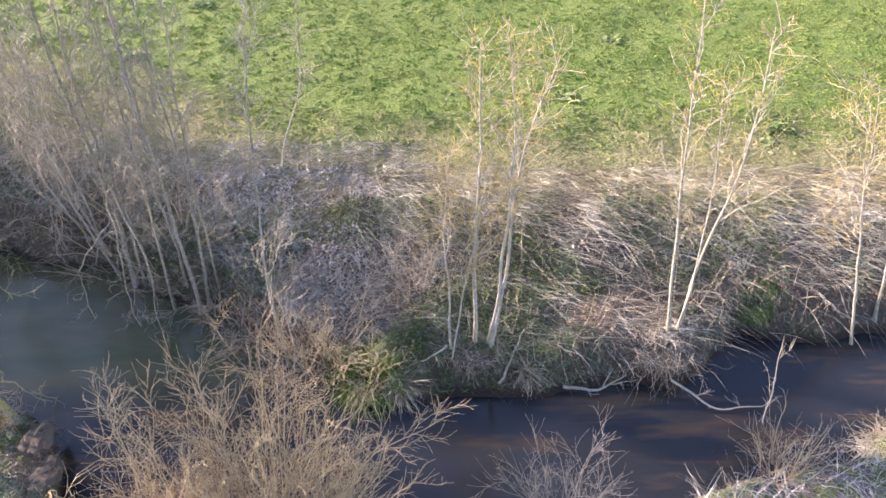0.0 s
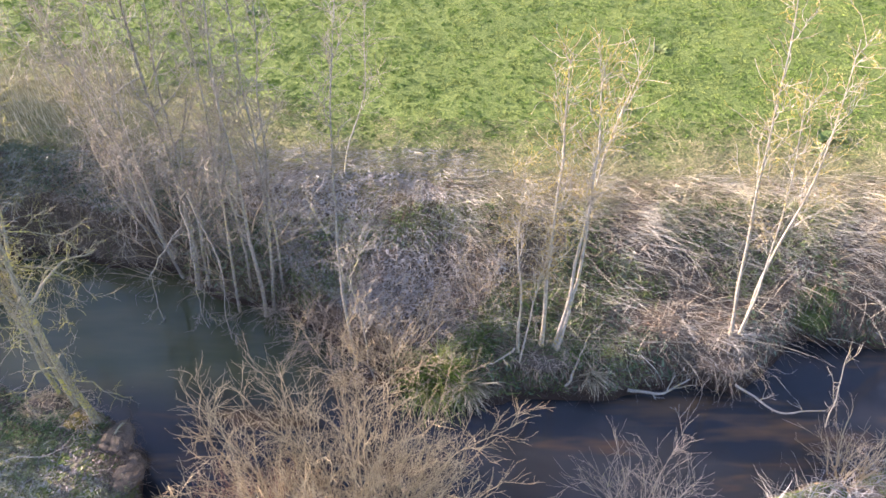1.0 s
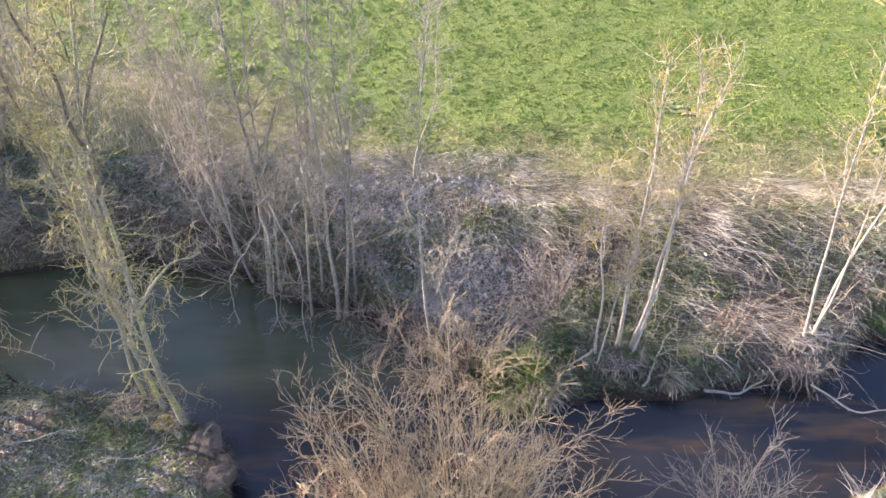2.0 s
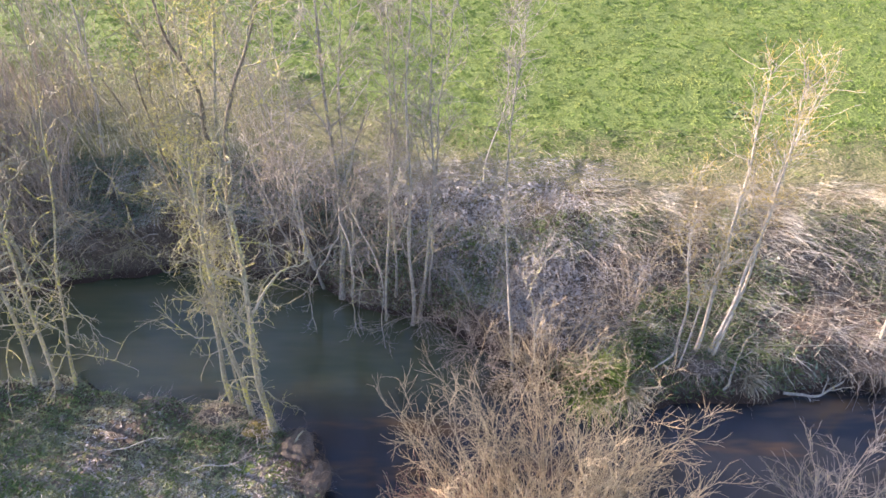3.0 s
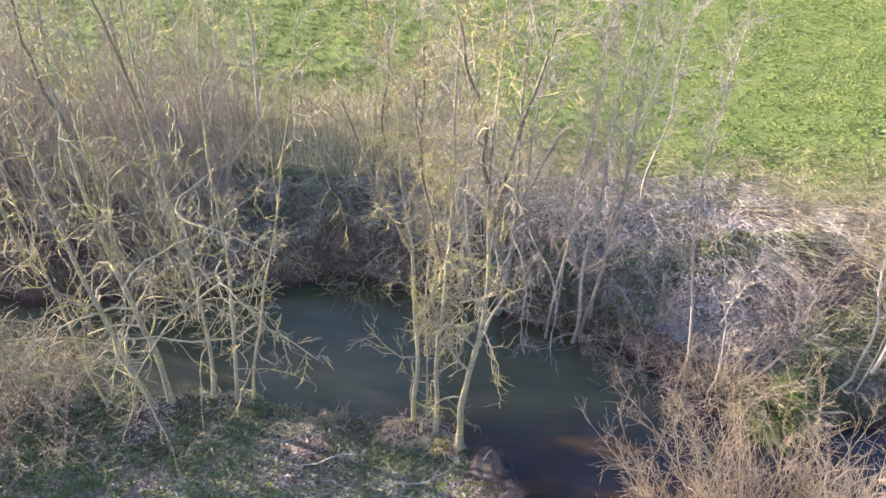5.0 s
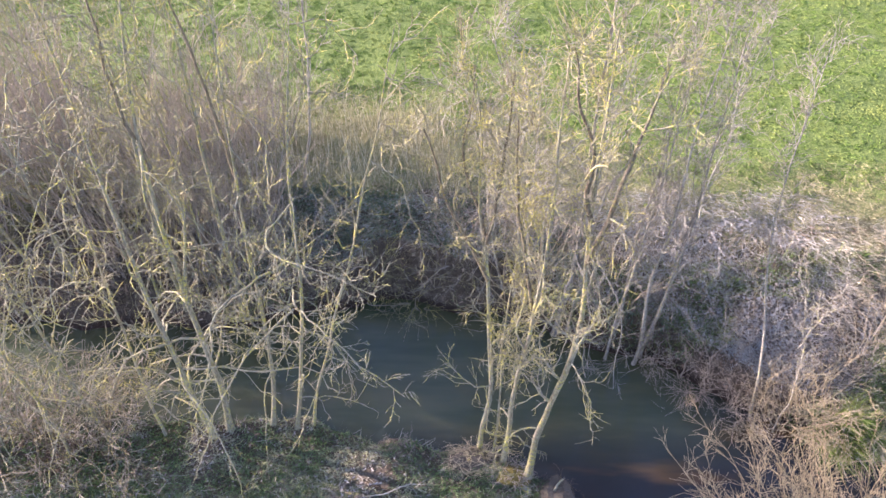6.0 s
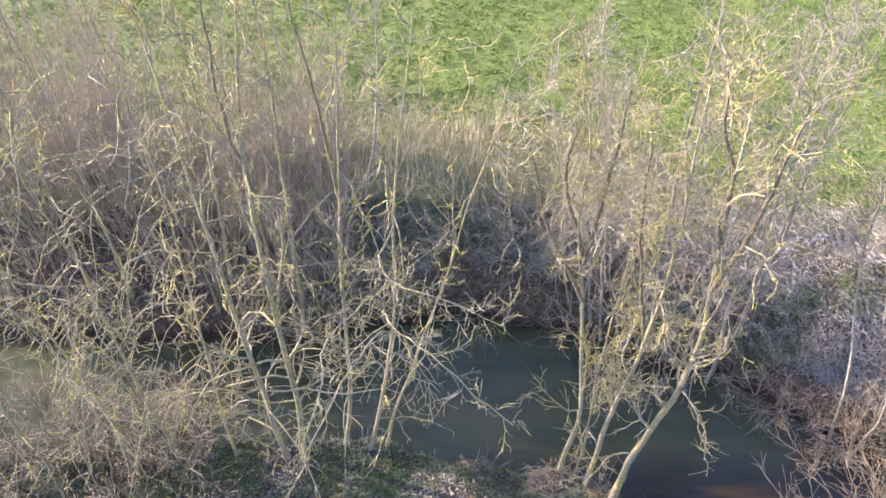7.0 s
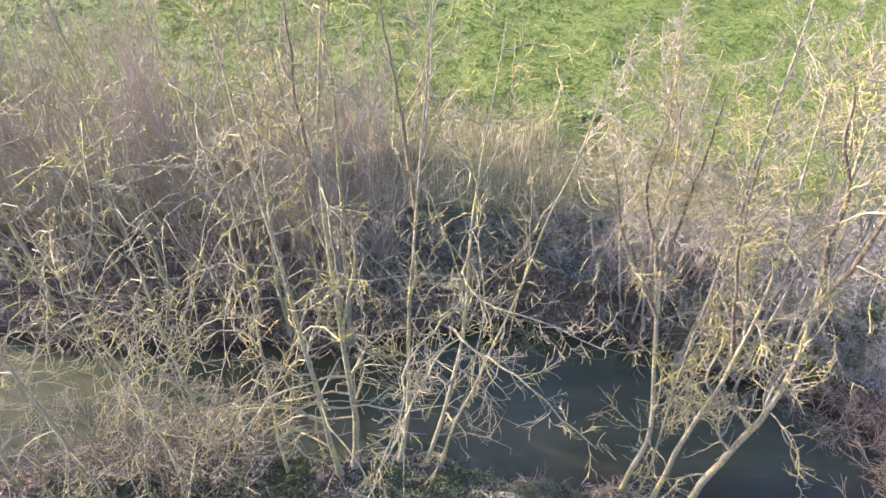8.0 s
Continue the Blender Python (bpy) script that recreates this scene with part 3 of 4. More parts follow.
tree("alder_tree", [(-11.5, 7.15, 0.09, (-12.35, 8.2, 6.2), [(-11.62, 6.98, 1.5), (-11.85, 7.3, 3.3), (-12.12, 7.9, 4.6)]), (-12.3, 7.2, 0.05, (-12.2, 7.2, 5.6), None)],
     "slim mossy trees beside a thicket", group="trees along the stream", seed=34, bark_mat=BARK_MOSS, boughs=8, bough_len=(0.6, 1.5), low=0.15, droop=22, droop_len=(1.5, 3.1), spray=2, fine=6, stout=1.3)
tree("alder_tree", [(-13.2, 7.1, 0.06, (-13.4, 7.1, 5.6), None), (-13.8, 6.9, 0.05, (-14.2, 6.9, 5.2), None)],
     "gnarled mossy trees in a thicket", group="trees along the stream", seed=35, bark_mat=BARK_MOSS, boughs=8, bough_len=(0.7, 1.6), low=0.2, droop=22, droop_len=(1.5, 3.1), spray=2, fine=6, stout=1.3)
tree("alder_tree", [(-15.2, 6.9, 0.06, (-15.4, 6.9, 5.4), None), (-16.2, 6.8, 0.05, (-16.4, 6.9, 5.2), None)],
     "gnarled mossy trees in a thicket", group="trees along the stream", seed=36, bark_mat=BARK_MOSS, boughs=8, bough_len=(0.7, 1.6), low=0.2, droop=22, droop_len=(1.5, 3.1), spray=2, fine=6, stout=1.3)

# ---- shrubs ----
shrub("willow_shrub", -2.6, 4.3, "large rounded tan shrub of fine bare twigs", 41, 120, (1.9, 3.4), 0.82, 10, 6, 0.8, TWIG_WILLOW, TWIG_WILLOW, 0.0105, lift=0.05, bend=0.16, stout=1.25)
shrub("willow_shrub", -1.7, 4.5, "low wing of bare twigs over the water", 401, 34, (1.2, 2.3), 1.0, 8, 5, 0.45, TWIG_WILLOW, TWIG_WILLOW, 0.0105, lift=0.05, bend=0.19, stout=1.25)
shrub("dogwood_shrub", -3.95, 4.75, "reddish brown bare shrub at the water's edge", 402, 24, (0.6, 1.4), 1.0, 8, 5, 0.4, TWIG_RUST, TWIG_RUST, 0.009, lift=0.05, bend=0.2, stout=1.3)
shrub("willow_shrub", 1.6, 4.75, "small grey leafless shrub at the water's edge", 42, 16, (1.4, 2.3), 0.5, 9, 5, 0.12, TWIG_GREY, TWIG_GREY)
shrub("dogwood_shrub", 5.0, 5.75, "reddish brown bare shrub on the near bank", 43, 16, (0.7, 1.3), 0.4, 5, 2, 0.2, TWIG_TAN, TWIG_RED)
shrub("willow_shrub", -0.45, 8.8, "yellowish bare shrub on the grassy bank", 44, 12, (0.8, 1.5), 0.45, 5, 3, 0.2, TWIG_GREY, TWIG_WILLOW, 0.009)
shrub("willow_shrub", -1.9, 7.9, "tan twiggy shrub on the grassy spit", 45, 22, (0.6, 1.3), 0.9, 7, 3, 0.4, TWIG_TAN, TWIG_TAN)
shrub("bramble", -3.3, 8.75, "rusty brown twig tangle at the foot of the bank", 46, 16, (0.4, 0.9), 1.2, 6, 4, 0.35, TWIG_RED, TWIG_RED, lift=-0.06, bend=0.2, loose=True)
shrub("bramble", -2.75, 8.2, "rusty brown twig tangle at the foot of the bank", 47, 16, (0.4, 0.9), 1.2, 6, 4, 0.35, TWIG_RED, TWIG_RED, lift=-0.06, bend=0.2, loose=True)
shrub("bramble", -4.0, 9.25, "grey twig tangle at the foot of the bank", 48, 16, (0.5, 1.1), 1.2, 6, 4, 0.35, TWIG_GREY, TWIG_GREY, lift=-0.06, bend=0.2, loose=True)
shrub("bramble", -9.3, 10.85, "grey twig tangle overhanging the dark water", 49, 14, (0.4, 0.9), 1.25, 6, 3, 0.4, TWIG_GREY, TWIG_MOSS, lift=-0.08, bend=0.2, loose=True)
shrub("bramble", -8.4, 10.8, "grey twig tangle overhanging the dark water", 51, 14, (0.4, 0.9), 1.25, 6, 3, 0.4, TWIG_GREY, TWIG_MOSS, lift=-0.08, bend=0.2, loose=True)
shrub("bramble", -7.6, 10.9, "grey twig tangle in the shaded hollow", 50, 16, (0.6, 1.3), 1.1, 6, 4, 0.4, TWIG_GREY, TWIG_GREY, lift=-0.06, bend=0.2, loose=True)
rs = np.random.default_rng(5)
for i in range(22):
    x, y = rs.uniform(-21, -10.5), rs.uniform(11.0, 14.0)
    shrub("thicket_shrub", x, y, "pinkish brown thicket of thin upright stems", 60 + i, 26, (1.6, 3.2) if x > -14.5 else (2.0, 4.4), 0.35, 7, 4, 0.7, TWIG_GREY if i % 2 else TWIG_RED, TWIG_RED, 0.015, group="thicket behind the trees")
for i in range(3):
    x, y = -12.8 + 0.75 * i, rs.uniform(11.2, 12.2)
    shrub("hedge_shrub", x, max(y, float(far_edge(x)) + 0.6), "upright tan bare shrub on the bank top", 140 + i, 14, (1.4, 2.7), 0.45, 6, 4, 0.5, TWIG_GREY, TWIG_GREY, 0.008, group="shrubs on the far bank")
for i in range(10):
    x, y = rs.uniform(-19.0, -13.0), rs.uniform(6.7, 7.7)
    shrub("thicket_shrub", x, y, "tangled greyish tan bramble thicket on the bank", 80 + i, 11, (0.9, 1.9), 0.85, 5, 3, 0.7, BARK_BROWN, TWIG_GREY, 0.014, group="near bank thicket", lift=-0.05, bend=0.2, stout=2.0)
for i in range(11):
    x = rs.uniform(-18.0, -10.2) if i < 8 else rs.uniform(-7.2, -4.8)
    shrub("bank_shrub", x, float(far_edge(x)) + rs.uniform(0.3, 0.9), "grey tangled shrub on the shaded bank", 100 + i, 14, (0.7, 1.5), 0.9, 6, 2, 0.5, TWIG_TAN, TWIG_GREY, group="shrubs on the far bank", lift=-0.03, loose=True)

# ---- grass, straw and litter ----
def on_far(x, y):
    return y > far_edge(x) + 0.05


def on_slope(x, y):
    return y > far_edge(x) + 0.5


def green_from(x):
    return 11.4 + 3.0 * ease((-1.5 - x) / 8.0)


def on_near(x, y):
    return y < near_edge(x) - 0.02


sward("meadow_grass", "short bright green meadow grass and clover", GREEN, 1, 22000, (-25, 12, 11.2, 23.0), lambda x, y: np.random.default_rng(9).uniform(0, 1, len(x)) < 0.05 + ease((y - green_from(x)) / 1.8), (0.025, 0.06), 0.010, (0.5, 1.4), None, 2, clump=12)
sward("verge_grass", "dry straw verge along the meadow", VERGE, 2, 52000, (-20, 10, 10.0, 18.5), lambda x, y: on_far(x, y) & (y < green_from(x) + 1.6), (0.08, 0.28), 0.005, (0.5, 1.4), None, 3)
sward("dead_stems", "thin bare tan stems standing along the dry verge", STRAW, 26, 1500, (-13.5, -7.6, 11.9, 14.8), lambda x, y: y > crest(x) + 0.15, (0.4, 1.2), 0.0035, (0.03, 0.35), None, 5, lift=-0.01, bend=0.06, category="stems")
# straw colours carry the light: palest crowds the sunlit crest, darker copies fill shade
sward("bank_straw", "long flattened dead grass on the bank", STRAW, 3, 15000, (-1.0, 10, 7.3, 11.2), lambda x, y: on_slope(x, y) & (np.random.default_rng(8).uniform(0, 1, len(x)) < 0.08 + 0.92 * ease((y - crest(x) + 0.9) / 0.7)), (0.3, 0.9), 0.003, (0.9, 1.5), (0.95, -0.3, 0.45), 5, bend=0.06)
sward("lying_stalks", "tangled dead stalks lying on the bank, darkened for shade", STRAW_SHADED, 13, 3200, (-1.2, 10, 7.3, 10.6), on_slope, (0.4, 1.1), 0.0032, (0.9, 1.5), (0.9, -0.45, 0.55), 5, bend=0.06)
sward("fallen_reeds", "long bleached reed stalks lying in sheaves, darkened for shade", STRAW_SHADED, 18, 800, (0.6, 9.5, 7.6, 10.2), on_slope, (0.7, 1.5), 0.0042, (1.0, 1.45), (0.95, -0.25, 0.35), 6, bend=0.05, lift=-0.12)
sward("overhanging_reeds", "bleached stalks hanging from the bank to the water, darkened for shade", STRAW_SHADED, 19, 420, (1.2, 9.5, 7.4, 9.2), lambda x, y: on_far(x, y) & (y < far_edge(x) + 0.6), (0.5, 0.9), 0.005, (0.8, 1.4), (0.5, -0.9, 0.5), 6, bend=0.05)
sward("shaded_bank_straw", "dead grass and stalks on the shaded bank, greyed for shade", STRAW_SHADE_GREY, 4, 20000, (-13, -0.5, 8.0, 12.0), on_slope, (0.2, 0.55), 0.0035, (0.9, 1.5), (0.2, -1.0, 1.6), 5)
sward("bank_grass", "green grass among the dead stalks", GREEN_DARK, 5, 34000, (-12, 9, 7.2, 10.4), lambda x, y: on_far(x, y) & (lumps(x * 0.6, y * 0.6) > -0.05), (0.10, 0.3), 0.007, (0.2, 1.1), None, 4)
sward("pale_litter", "pale grey fallen leaves on the shaded bank", PALE_LITTER, 23, 26000, (-8, 0.0, 8.2, 11.3), lambda x, y: on_slope(x, y) & (lumps(x * 0.7 + 5, y * 0.7) > -0.3), (0.03, 0.08), 0.016, (1.0, 1.5), None, 2, category="litter")
sward("bramble_leaves", "dull green bramble and ivy leaves on the bank", IVY, 15, 14000, (-10, 6.5, 7.3, 10.4), lambda x, y: on_far(x, y) & (lumps(x * 0.5 + 3, y * 0.5) > 0.25), (0.05, 0.11), 0.022, (0.6, 1.5), None, 3)
sward("standing_stalks", "thin bleached stalks standing on the bank", STRAW, 17, 1000, (-3, 9.5, 7.4, 10.6), on_far, (0.4, 1.0), 0.003, (0.05, 0.6), None, 4, lift=-0.03)
# the bank faces' shade is painted into these hanging blades
sward("bank_face_roots", "roots and dead grass hanging down the bank, darkened for its shade", FIBRE_SHADED, 21, 15000, (-18, 9, 7.0, 11.4), lambda x, y: (y > far_edge(x) + 0.06) & (y < far_edge(x) + 0.6), (0.15, 0.5), 0.0035, (0.6, 1.4), (0.1, -1.0, 0.8), 5, lift=-0.3)
sward("near_bank_roots", "roots and dead grass hanging down the near bank, darkened for its shade", FIBRE_SHADED, 22, 5200, (-16, 9, 4.0, 7.8), lambda x, y: (y < near_edge(x) - 0.08) & (y > near_edge(x) - 0.45), (0.12, 0.4), 0.0035, (0.6, 1.4), (0.1, 1.0, 0.9), 5, lift=-0.3)
sward("near_bank_litter", "pinkish brown fallen leaves and pale bits in the turf", NEAR_EARTH, 24, 53000, (-17, -5, 0.5, 7.5), lambda x, y: on_near(x, y) & (np.random.default_rng(6).uniform(0, 1, len(x)) < (0.3 + 0.7 * ease((6.2 - y) / 0.7)) * ease((y - 0.5) / 2.6)), (0.025, 0.07), 0.014, (0.9, 1.5), None, 2, category="litter")
sward("hollow_brambles", "low green brambles in the shaded hollow", IVY, 25, 16000, (-11.5, -5.0, 9.4, 12.2), lambda x, y: on_slope(x, y) & (y < crest(x) + 0.1), (0.06, 0.18), 0.012, (0.3, 1.3), None, 3)
sward("near_bank_grass", "thin shaded turf on the near bank", GREEN_TURF, 6, 80000, (-16, -4.8, 4.6, 7.6), lambda x, y: on_near(x, y) & (lumps(x * 1.2, y * 1.2) + np.random.default_rng(3).normal(0, 0.5, len(x)) > -0.45), (0.04, 0.11), 0.007, (0.3, 1.3), None, 3)
sward("near_bank_stalks", "bleached dead stalks in the near bank turf", STRAW_SHADED, 16, 3200, (-17, -5.0, 3.0, 7.4), on_near, (0.08, 0.3), 0.005, (0.8, 1.5), None, 3)
sward("near_bank_straw", "dead grass on the near bank, greyed for shade", STRAW_SHADE_GREY, 7, 3200, (3.4, 10, 3.6, 6.2), on_near, (0.3, 0.8), 0.006, (0.4, 1.3), None, 5)
sward("leaf_litter", "brown fallen leaves and stalks", LITTER, 8, 26000, (-18, 9, 3.0, 11.0), lambda x, y: on_far(x, y) | (on_near(x, y) & (np.random.default_rng(4).uniform(0, 1, len(x)) < 0.4)), (0.05, 0.12), 0.018, (1.1, 1.5), None, 3, category="litter")


# ---- roots, tussocks and fallen wood ----
def mound(name, x, y, label, seed, strands, size, reach, mat, thick=0.006, category="roots", core=ROOT_MAT):
    """A matted hump: a lumpy core under many trailing strands."""
    rng = np.random.default_rng(seed)
    at = (x, y, height(x, y) - 0.06)
    root = tagged(empty(name, *at), label, category)
    bm = bmesh.new()
    bmesh.ops.create_icosphere(bm, subdivisions=3, radius=1.0)
    for v in bm.verts:
        k = 1 + 0.25 * noise.noise(v.co * 2.1 + Vector((seed, 0, 0))) + 0.12 * noise.noise(v.co * 6.0)
        v.co = Vector((v.co.x * size[0] * k, v.co.y * size[1] * k, max(v.co.z, -0.3) * size[2] * k))
    me = bpy.data.meshes.new("core")
    bm.to_mesh(me)
    bm.free()
    me.materials.append(core)
    ob = new("core", me)
    ob.parent = root
    a = rng.uniform(0, 2 * math.pi, strands)
    q = np.sqrt(rng.uniform(0, 1, strands))
    start = np.stack([x + q * size[0] * np.cos(a), y + q * size[1] * np.sin(a), at[2] + size[2] * np.sqrt(1 - q * q * 0.9)], 1)
    a = a + rng.choice([-1.0, 1.0], strands) * rng.uniform(0.2, 1.7, strands)
    head = np.stack([np.cos(a), np.sin(a), rng.uniform(-0.3, 0.45, strands)], 1)
    line = run(rng, start, head, rng.uniform(0.3, 1.0, strands) * reach, 8, 0.42, -0.3)
    line[..., 2] = np.maximum(line[..., 2], np.maximum(land(line[..., 0], line[..., 1]), WATER) + 0.01)
    rad = thick * rng.uniform(0.4, 1.2, (strands, 1)) * np.linspace(1, 0.3, 8)[None]
    part("matting", local(tubes(line, rad, 3), at), mat, root, kind="stuff")
    return root


def tussock(x, y, label, seed, strands, spread, length, mat, dead):
    """A grass tussock: arching blades from one foot, part of them dead straw, over a low dark crown of roots."""
    rng = np.random.default_rng(seed)
    at = (x, y, height(x, y) - 0.04)
    root = tagged(empty("grass_tussock", *at), label, "grass", "grass tussocks")
    for name, count, m in (("foliage", int(strands * (1 - dead)), mat), ("dead_foliage", int(strands * dead), STRAW)):
        if not count:
            continue
        a = rng.uniform(0, 2 * math.pi, count)
        q = spread * np.sqrt(rng.uniform(0, 1, count))
        start = np.stack([x + q * np.cos(a), y + 0.7 * q * np.sin(a), np.full(count, at[2])], 1)
        start[:, 2] = np.maximum(land(start[:, 0], start[:, 1]), WATER) - 0.01
        a = a + rng.normal(0, 0.9, count)
        t = rng.uniform(0.1, 0.9, count)
        head = np.stack([np.cos(a) * np.sin(t) + 0.15, np.sin(a) * np.sin(t) - 0.4, np.cos(t)], 1)
        line = run(rng, start, head, rng.uniform(*length, count) * rng.uniform(0.5, 1.0, count), 7, 0.13, -0.24)
        line[..., 2] = np.maximum(line[..., 2], np.maximum(land(line[..., 0], line[..., 1]), WATER) + 0.01)
        wide = 0.006 * rng.uniform(0.6, 1.3, (count, 1)) * np.array([1, 1, 0.95, 0.85, 0.7, 0.45, 0.15])[None]
        part(name, local(ribbons(line, wide, rng), at), m, root, kind="stuff")
    return root


mound("root_mound", -7.35, 6.75, "matted pale roots and straw at the trunks' foot", 301, 300, (0.42, 0.25, 0.22), 0.55, TWIG_TAN)
mound("root_mound", -6.75, 6.5, "orange mossy root stool on the eroded bank", 302, 160, (0.3, 0.2, 0.16), 0.4, TWIG_RED, core=MOSS_MAT)
mound("root_mound", 0.5, 7.75, "brown root stool under the pale trunks", 303, 260, (0.5, 0.3, 0.1), 0.6, TWIG_RED)
mound("root_mound", -2.75, 7.55, "torn root plate with pale rotten wood", 304, 120, (0.28, 0.2, 0.28), 0.4, TWIG_TAN, core=ROOT_MAT)
mound("root_mound", 3.55, 7.75, "tangle of grey roots hanging to the water", 305, 200, (0.5, 0.28, 0.08), 0.9, TWIG_GREY, 0.006)
mound("root_mound", -6.1, 6.1, "dark eroded bank edge with hanging grey roots", 311, 200, (0.28, 0.4, 0.09), 0.45, ROOT_MAT)
mound("root_mound", -5.8, 5.6, "dark eroded bank edge with hanging grey roots", 312, 200, (0.28, 0.35, 0.08), 0.45, ROOT_MAT)
mound("root_mound", -8.6, 7.1, "broken roots at the turf's edge", 313, 70, (0.22, 0.14, 0.06), 0.45, TWIG_GREY)
tussock(-1.25, 7.45, "large green and straw grass tussock over the water", 306, 1100, 0.36, (0.4, 0.9), GREEN, 0.15)
tussock(-0.72, 7.3, "straw coloured tussock drooping to the water", 307, 260, 0.12, (0.35, 0.75), STRAW, 0.0)
tussock(-1.75, 7.75, "low yellowish green tuft on the grassy spit", 314, 260, 0.25, (0.15, 0.4), GREEN_TURF, 0.3)
tussock(-0.55, 7.9, "low green tuft beside the trunks", 315, 260, 0.28, (0.12, 0.35), GREEN_DARK, 0.2)
tussock(1.35, 7.45, "drooping straw tuft at the waterline", 308, 160, 0.10, (0.25, 0.5), STRAW, 0.0)
mound("grass_tussock", 5.4, 8.75, "green tuft on the straw bank", 309, 400, (0.3, 0.25, 0.12), 0.4, GREEN_DARK, 0.006, "grass", TUFT_MAT)
mound("grass_tussock", 7.0, 6.1, "rank green and straw growth on the near bank", 310, 700, (0.6, 0.45, 0.35), 0.8, STRAW, 0.006, "grass", TUFT_MAT)


def side_shoots(rng, line, rad, shoots, mat, ob, at):
    two, r2, _ = sprout(rng, line, rad, shoots, (0.2, 0.6), 6, 0.2, (0.5, 1.1), 0.2, 0.02, 0.6, 0.3, 0.004)
    for i in range(len(two)):
        part("side_shoot", local(tubes(two[i:i + 1], r2[i:i + 1], 4), at), mat, ob)
    spur, rs_, _ = sprout(rng, two, r2, 6, (0.08, 0.3), 4, 0.15, (0.5, 1.2), 0.3, 0.0, 0.7, 0.4, 0.004)
    part("spray", local(tubes(spur, rs_, 4), at), mat, ob, kind="stuff")


def bough(owner, points, r, label, seed, mat, shoots, crook):
    """A long limb of a tree that already stands."""
    rng = np.random.default_rng(seed)
    line = curve_through(points, 14, rng, crook)[None]
    rad = r * np.linspace(1, 0.35, 14)[None]
    at = tuple(owner.location)
    ob = part("bough", local(tubes(line, rad, 6), at), mat, owner, label)
    side_shoots(rng, line, rad, shoots, mat, ob, at)


def fallen(name, points, r, label, seed, mat, shoots=6, category="branch", crook=0.02):
    rng = np.random.default_rng(seed)
    line = curve_through(points, 14, rng, crook)[None]
    rad = r * np.linspace(1, 0.35, 14)[None]
    ob = tagged(part(name, local(tubes(line, rad, 7), points[0]), mat), label, category)
    ob.location = points[0]
    side_shoots(rng, line, rad, shoots, mat, ob, points[0])
    return ob


fallen("fallen_branch", [(3.7, 7.35, -1.35), (4.4, 6.95, -1.55), (5.1, 6.95, -1.5)], 0.022, "pale bare branch lying on the water", 401, BARK_PALE, 4)
fallen("leaning_stick", [(5.05, 6.7, -1.62), (5.1, 7.0, -0.85), (5.0, 7.1, 0.1)], 0.012, "pale crooked stick standing in the water", 402, BARK_PALE, 2, crook=0.012)
fallen("mossy_log", [(-6.62, 6.42, -1.2), (-6.3, 6.15, -1.3), (-5.98, 5.88, -1.42)], 0.075, "mossy fallen log on the eroded bank edge", 413, BARK_MOSS, 3, category="log")
fallen("dead_stick", [(-9.0, 6.1, -1.12), (-8.6, 6.2, -1.08), (-8.1, 6.3, -1.1)], 0.012, "thin pale dead stick on the turf", 414, BARK_PALE, 3)
fallen("dead_stick", [(-7.6, 5.75, -1.1), (-7.1, 5.85, -1.07), (-6.7, 6.0, -1.1)], 0.010, "thin pale dead stick on the turf", 415, BARK_PALE, 2)
fallen("driftwood", [(1.95, 7.35, -1.5), (2.4, 7.25, -1.5), (3.0, 7.5, -1.4)], 0.03, "grey driftwood caught along the bank", 403, BARK_PALE, 4)
fallen("fallen_branch", [(0.05, 7.75, -0.9), (-0.2, 7.6, -1.05), (-0.5, 7.5, -1.1)], 0.02, "broken pale branch on the bank", 404, BARK_PALE, 2)
fallen("fallen_branch", [(0.9, 7.35, -1.4), (1.1, 7.6, -1.1), (1.3, 7.9, -0.7)], 0.025, "pale root branch against the bank", 405, BARK_PALE, 3)
bough(leaning_tree, [(-9.62, 7.4, 3.6), (-9.5, 5.9, 4.05), (-8.45, 5.46, 3.95)], 0.014, "yellow lichened bough", 406, BARK_MOSS, 24, 0.025)
bough(leaning_tree, [(-9.85, 7.4, 2.0), (-9.05, 5.65, 3.1), (-8.25, 5.6, 2.1)], 0.016, "arched lichened bough", 407, BARK_MOSS, 18, 0.04)
bough(leaning_tree, [(-9.9, 7.4, 1.6), (-10.4, 6.0, 1.9), (-11.0, 5.5, 0.6)], 0.016, "drooping lichened bough", 408, BARK_MOSS, 18, 0.05)
bough(leaning_tree, [(-9.7, 7.4, 2.8), (-10.1, 5.9, 3.3), (-10.6, 5.2, 2.2)], 0.016, "drooping lichened bough", 409, BARK_MOSS, 18, 0.05)
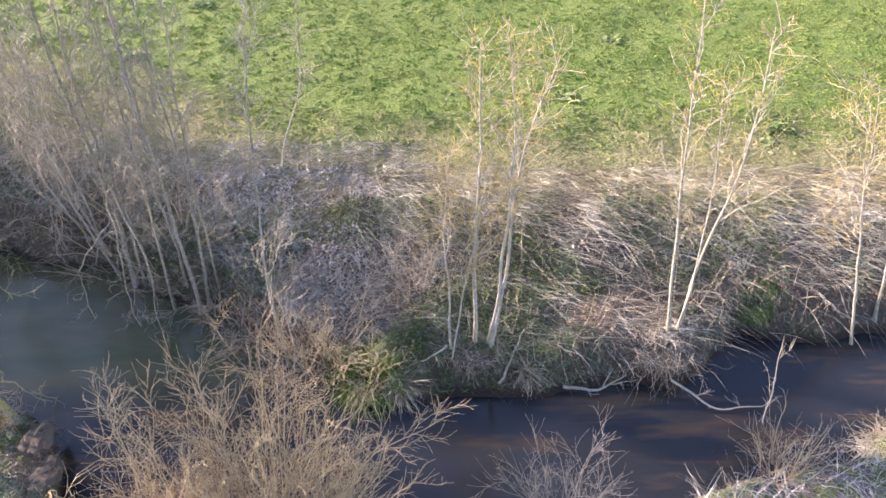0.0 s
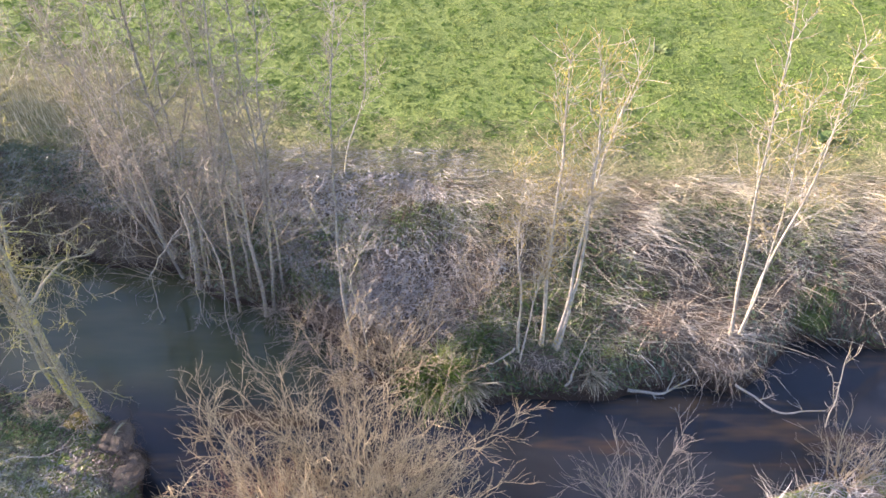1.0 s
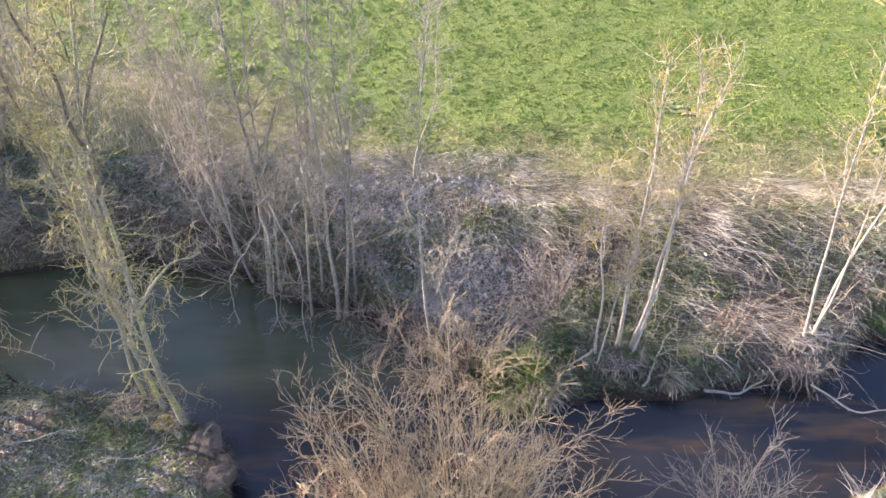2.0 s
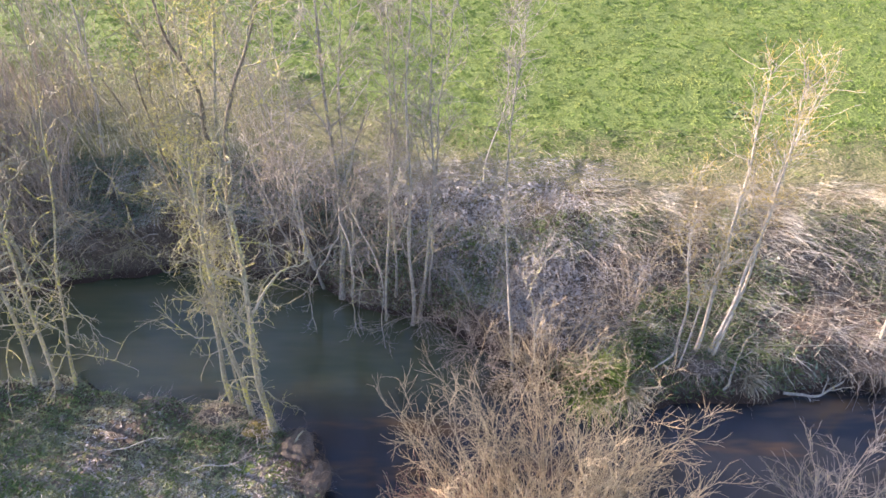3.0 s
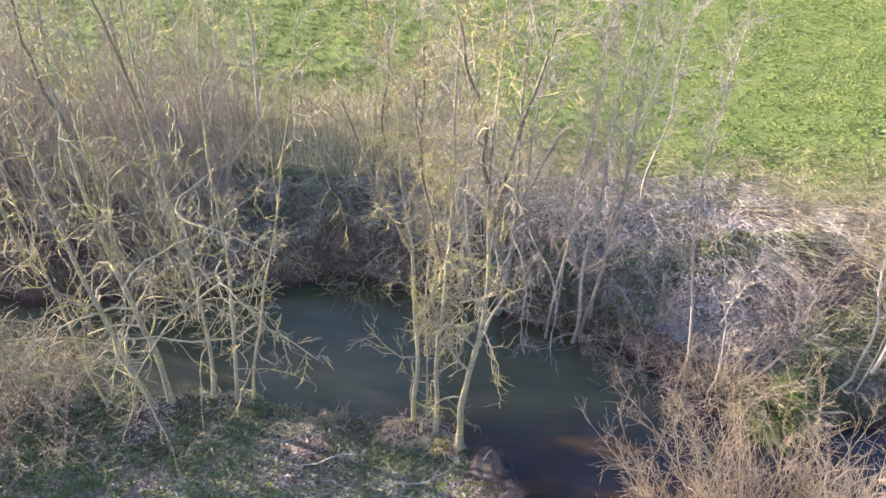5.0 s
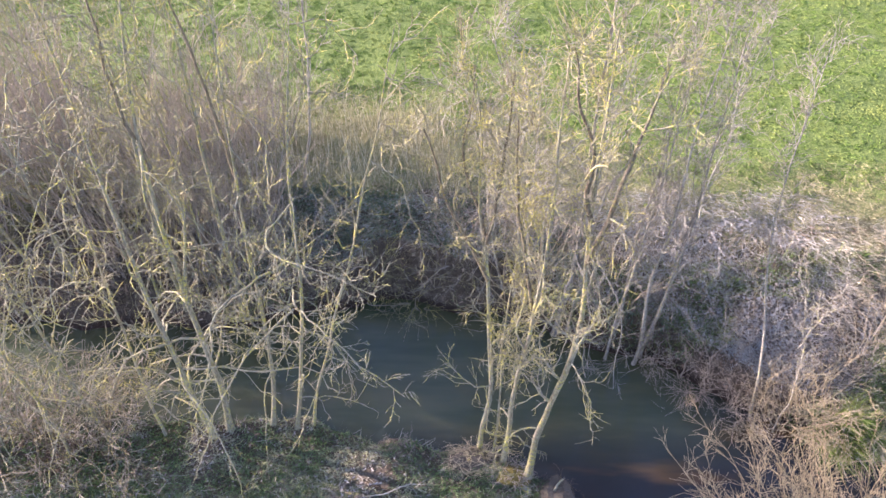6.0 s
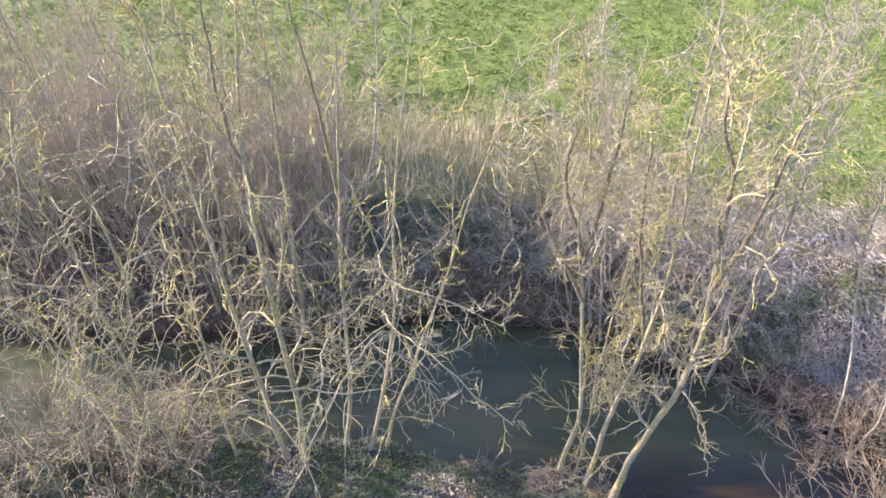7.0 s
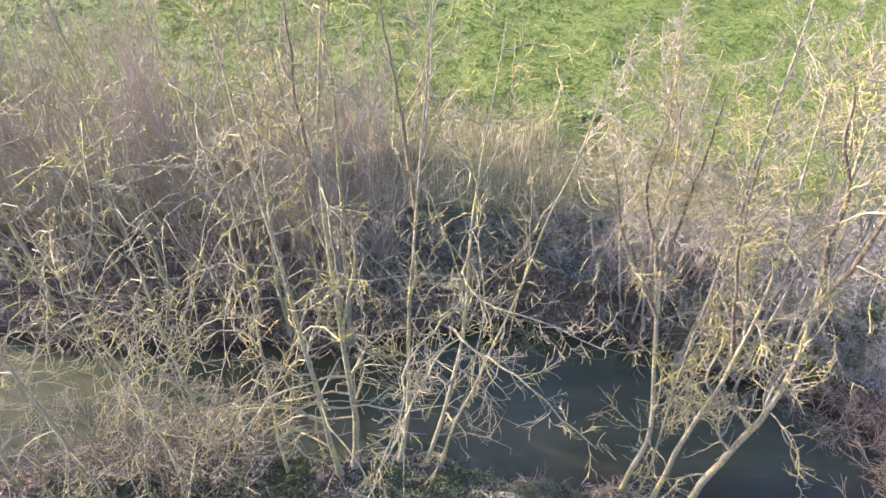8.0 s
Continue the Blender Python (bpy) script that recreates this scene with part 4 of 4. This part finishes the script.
bough(hanging_tree, [(-5.6, 9.7, 0.6), (-5.5, 9.1, 0.1), (-5.3, 8.65, -1.5)], 0.02, "dead bough drooping into the water", 410, BARK_GREY, 8, 0.04)
bough(hanging_tree, [(-5.5, 9.7, 0.9), (-5.0, 9.0, 0.3), (-4.85, 8.4, -1.5)], 0.018, "dead bough drooping into the water", 411, BARK_GREY, 7, 0.04)
bough(hanging_tree, [(-5.6, 9.7, 0.3), (-5.9, 9.1, 0.0), (-6.1, 8.7, -1.4)], 0.018, "dead bough drooping into the water", 412, BARK_GREY, 8, 0.04)


# ---- broad-leaved plants in the meadow ----
def dock(x, y, seed, size):
    rng = np.random.default_rng(seed)
    root = tagged(empty("dock_plant", x, y, height(x, y)), "dark green leafy weed in the short grass", "plant", "weeds in the meadow")
    leaf = None
    for i in range(40):
        a, lean, k = rng.uniform(0, 6.28), rng.uniform(-28, 2), 0.7 * size * rng.uniform(0.5, 1.1)
        if leaf is None:
            u = np.linspace(0, 1, 6)
            mid = np.stack([0.9 * u, 0 * u, 0.16 * np.sin(u * 2.4)], 1)
            w = 0.2 * np.sin(np.pi * np.clip(u * 0.9 + 0.08, 0, 1))
            rim = np.stack([mid + np.stack([0 * w, -w, 0.25 * w], 1), mid, mid + np.stack([0 * w, w, 0.25 * w], 1)], 1).reshape(-1, 3)
            q = np.array([[3 * r + c, 3 * r + c + 1, 3 * r + c + 4, 3 * r + c + 3] for r in range(5) for c in range(2)])
            leaf = mesh_of("leaf", rim, q, GREEN_DARK)
        ob = new("leaf", leaf)
        ob.parent = root
        ob.matrix_basis = pose(rng.normal(0, 0.3) * size, rng.normal(0, 0.3) * size, 0.0, 0, lean, math.degrees(a)) @ Matrix.Scale(k, 4)


dock(2.55, 13.5, 501, 0.30)
dock(6.6, 12.4, 502, 0.34)
dock(3.9, 15.9, 503, 0.28)
dock(6.2, 12.0, 504, 0.24)
dock(-7.0, 15.2, 505, 0.3)
dock(-5.9, 17.6, 506, 0.3)
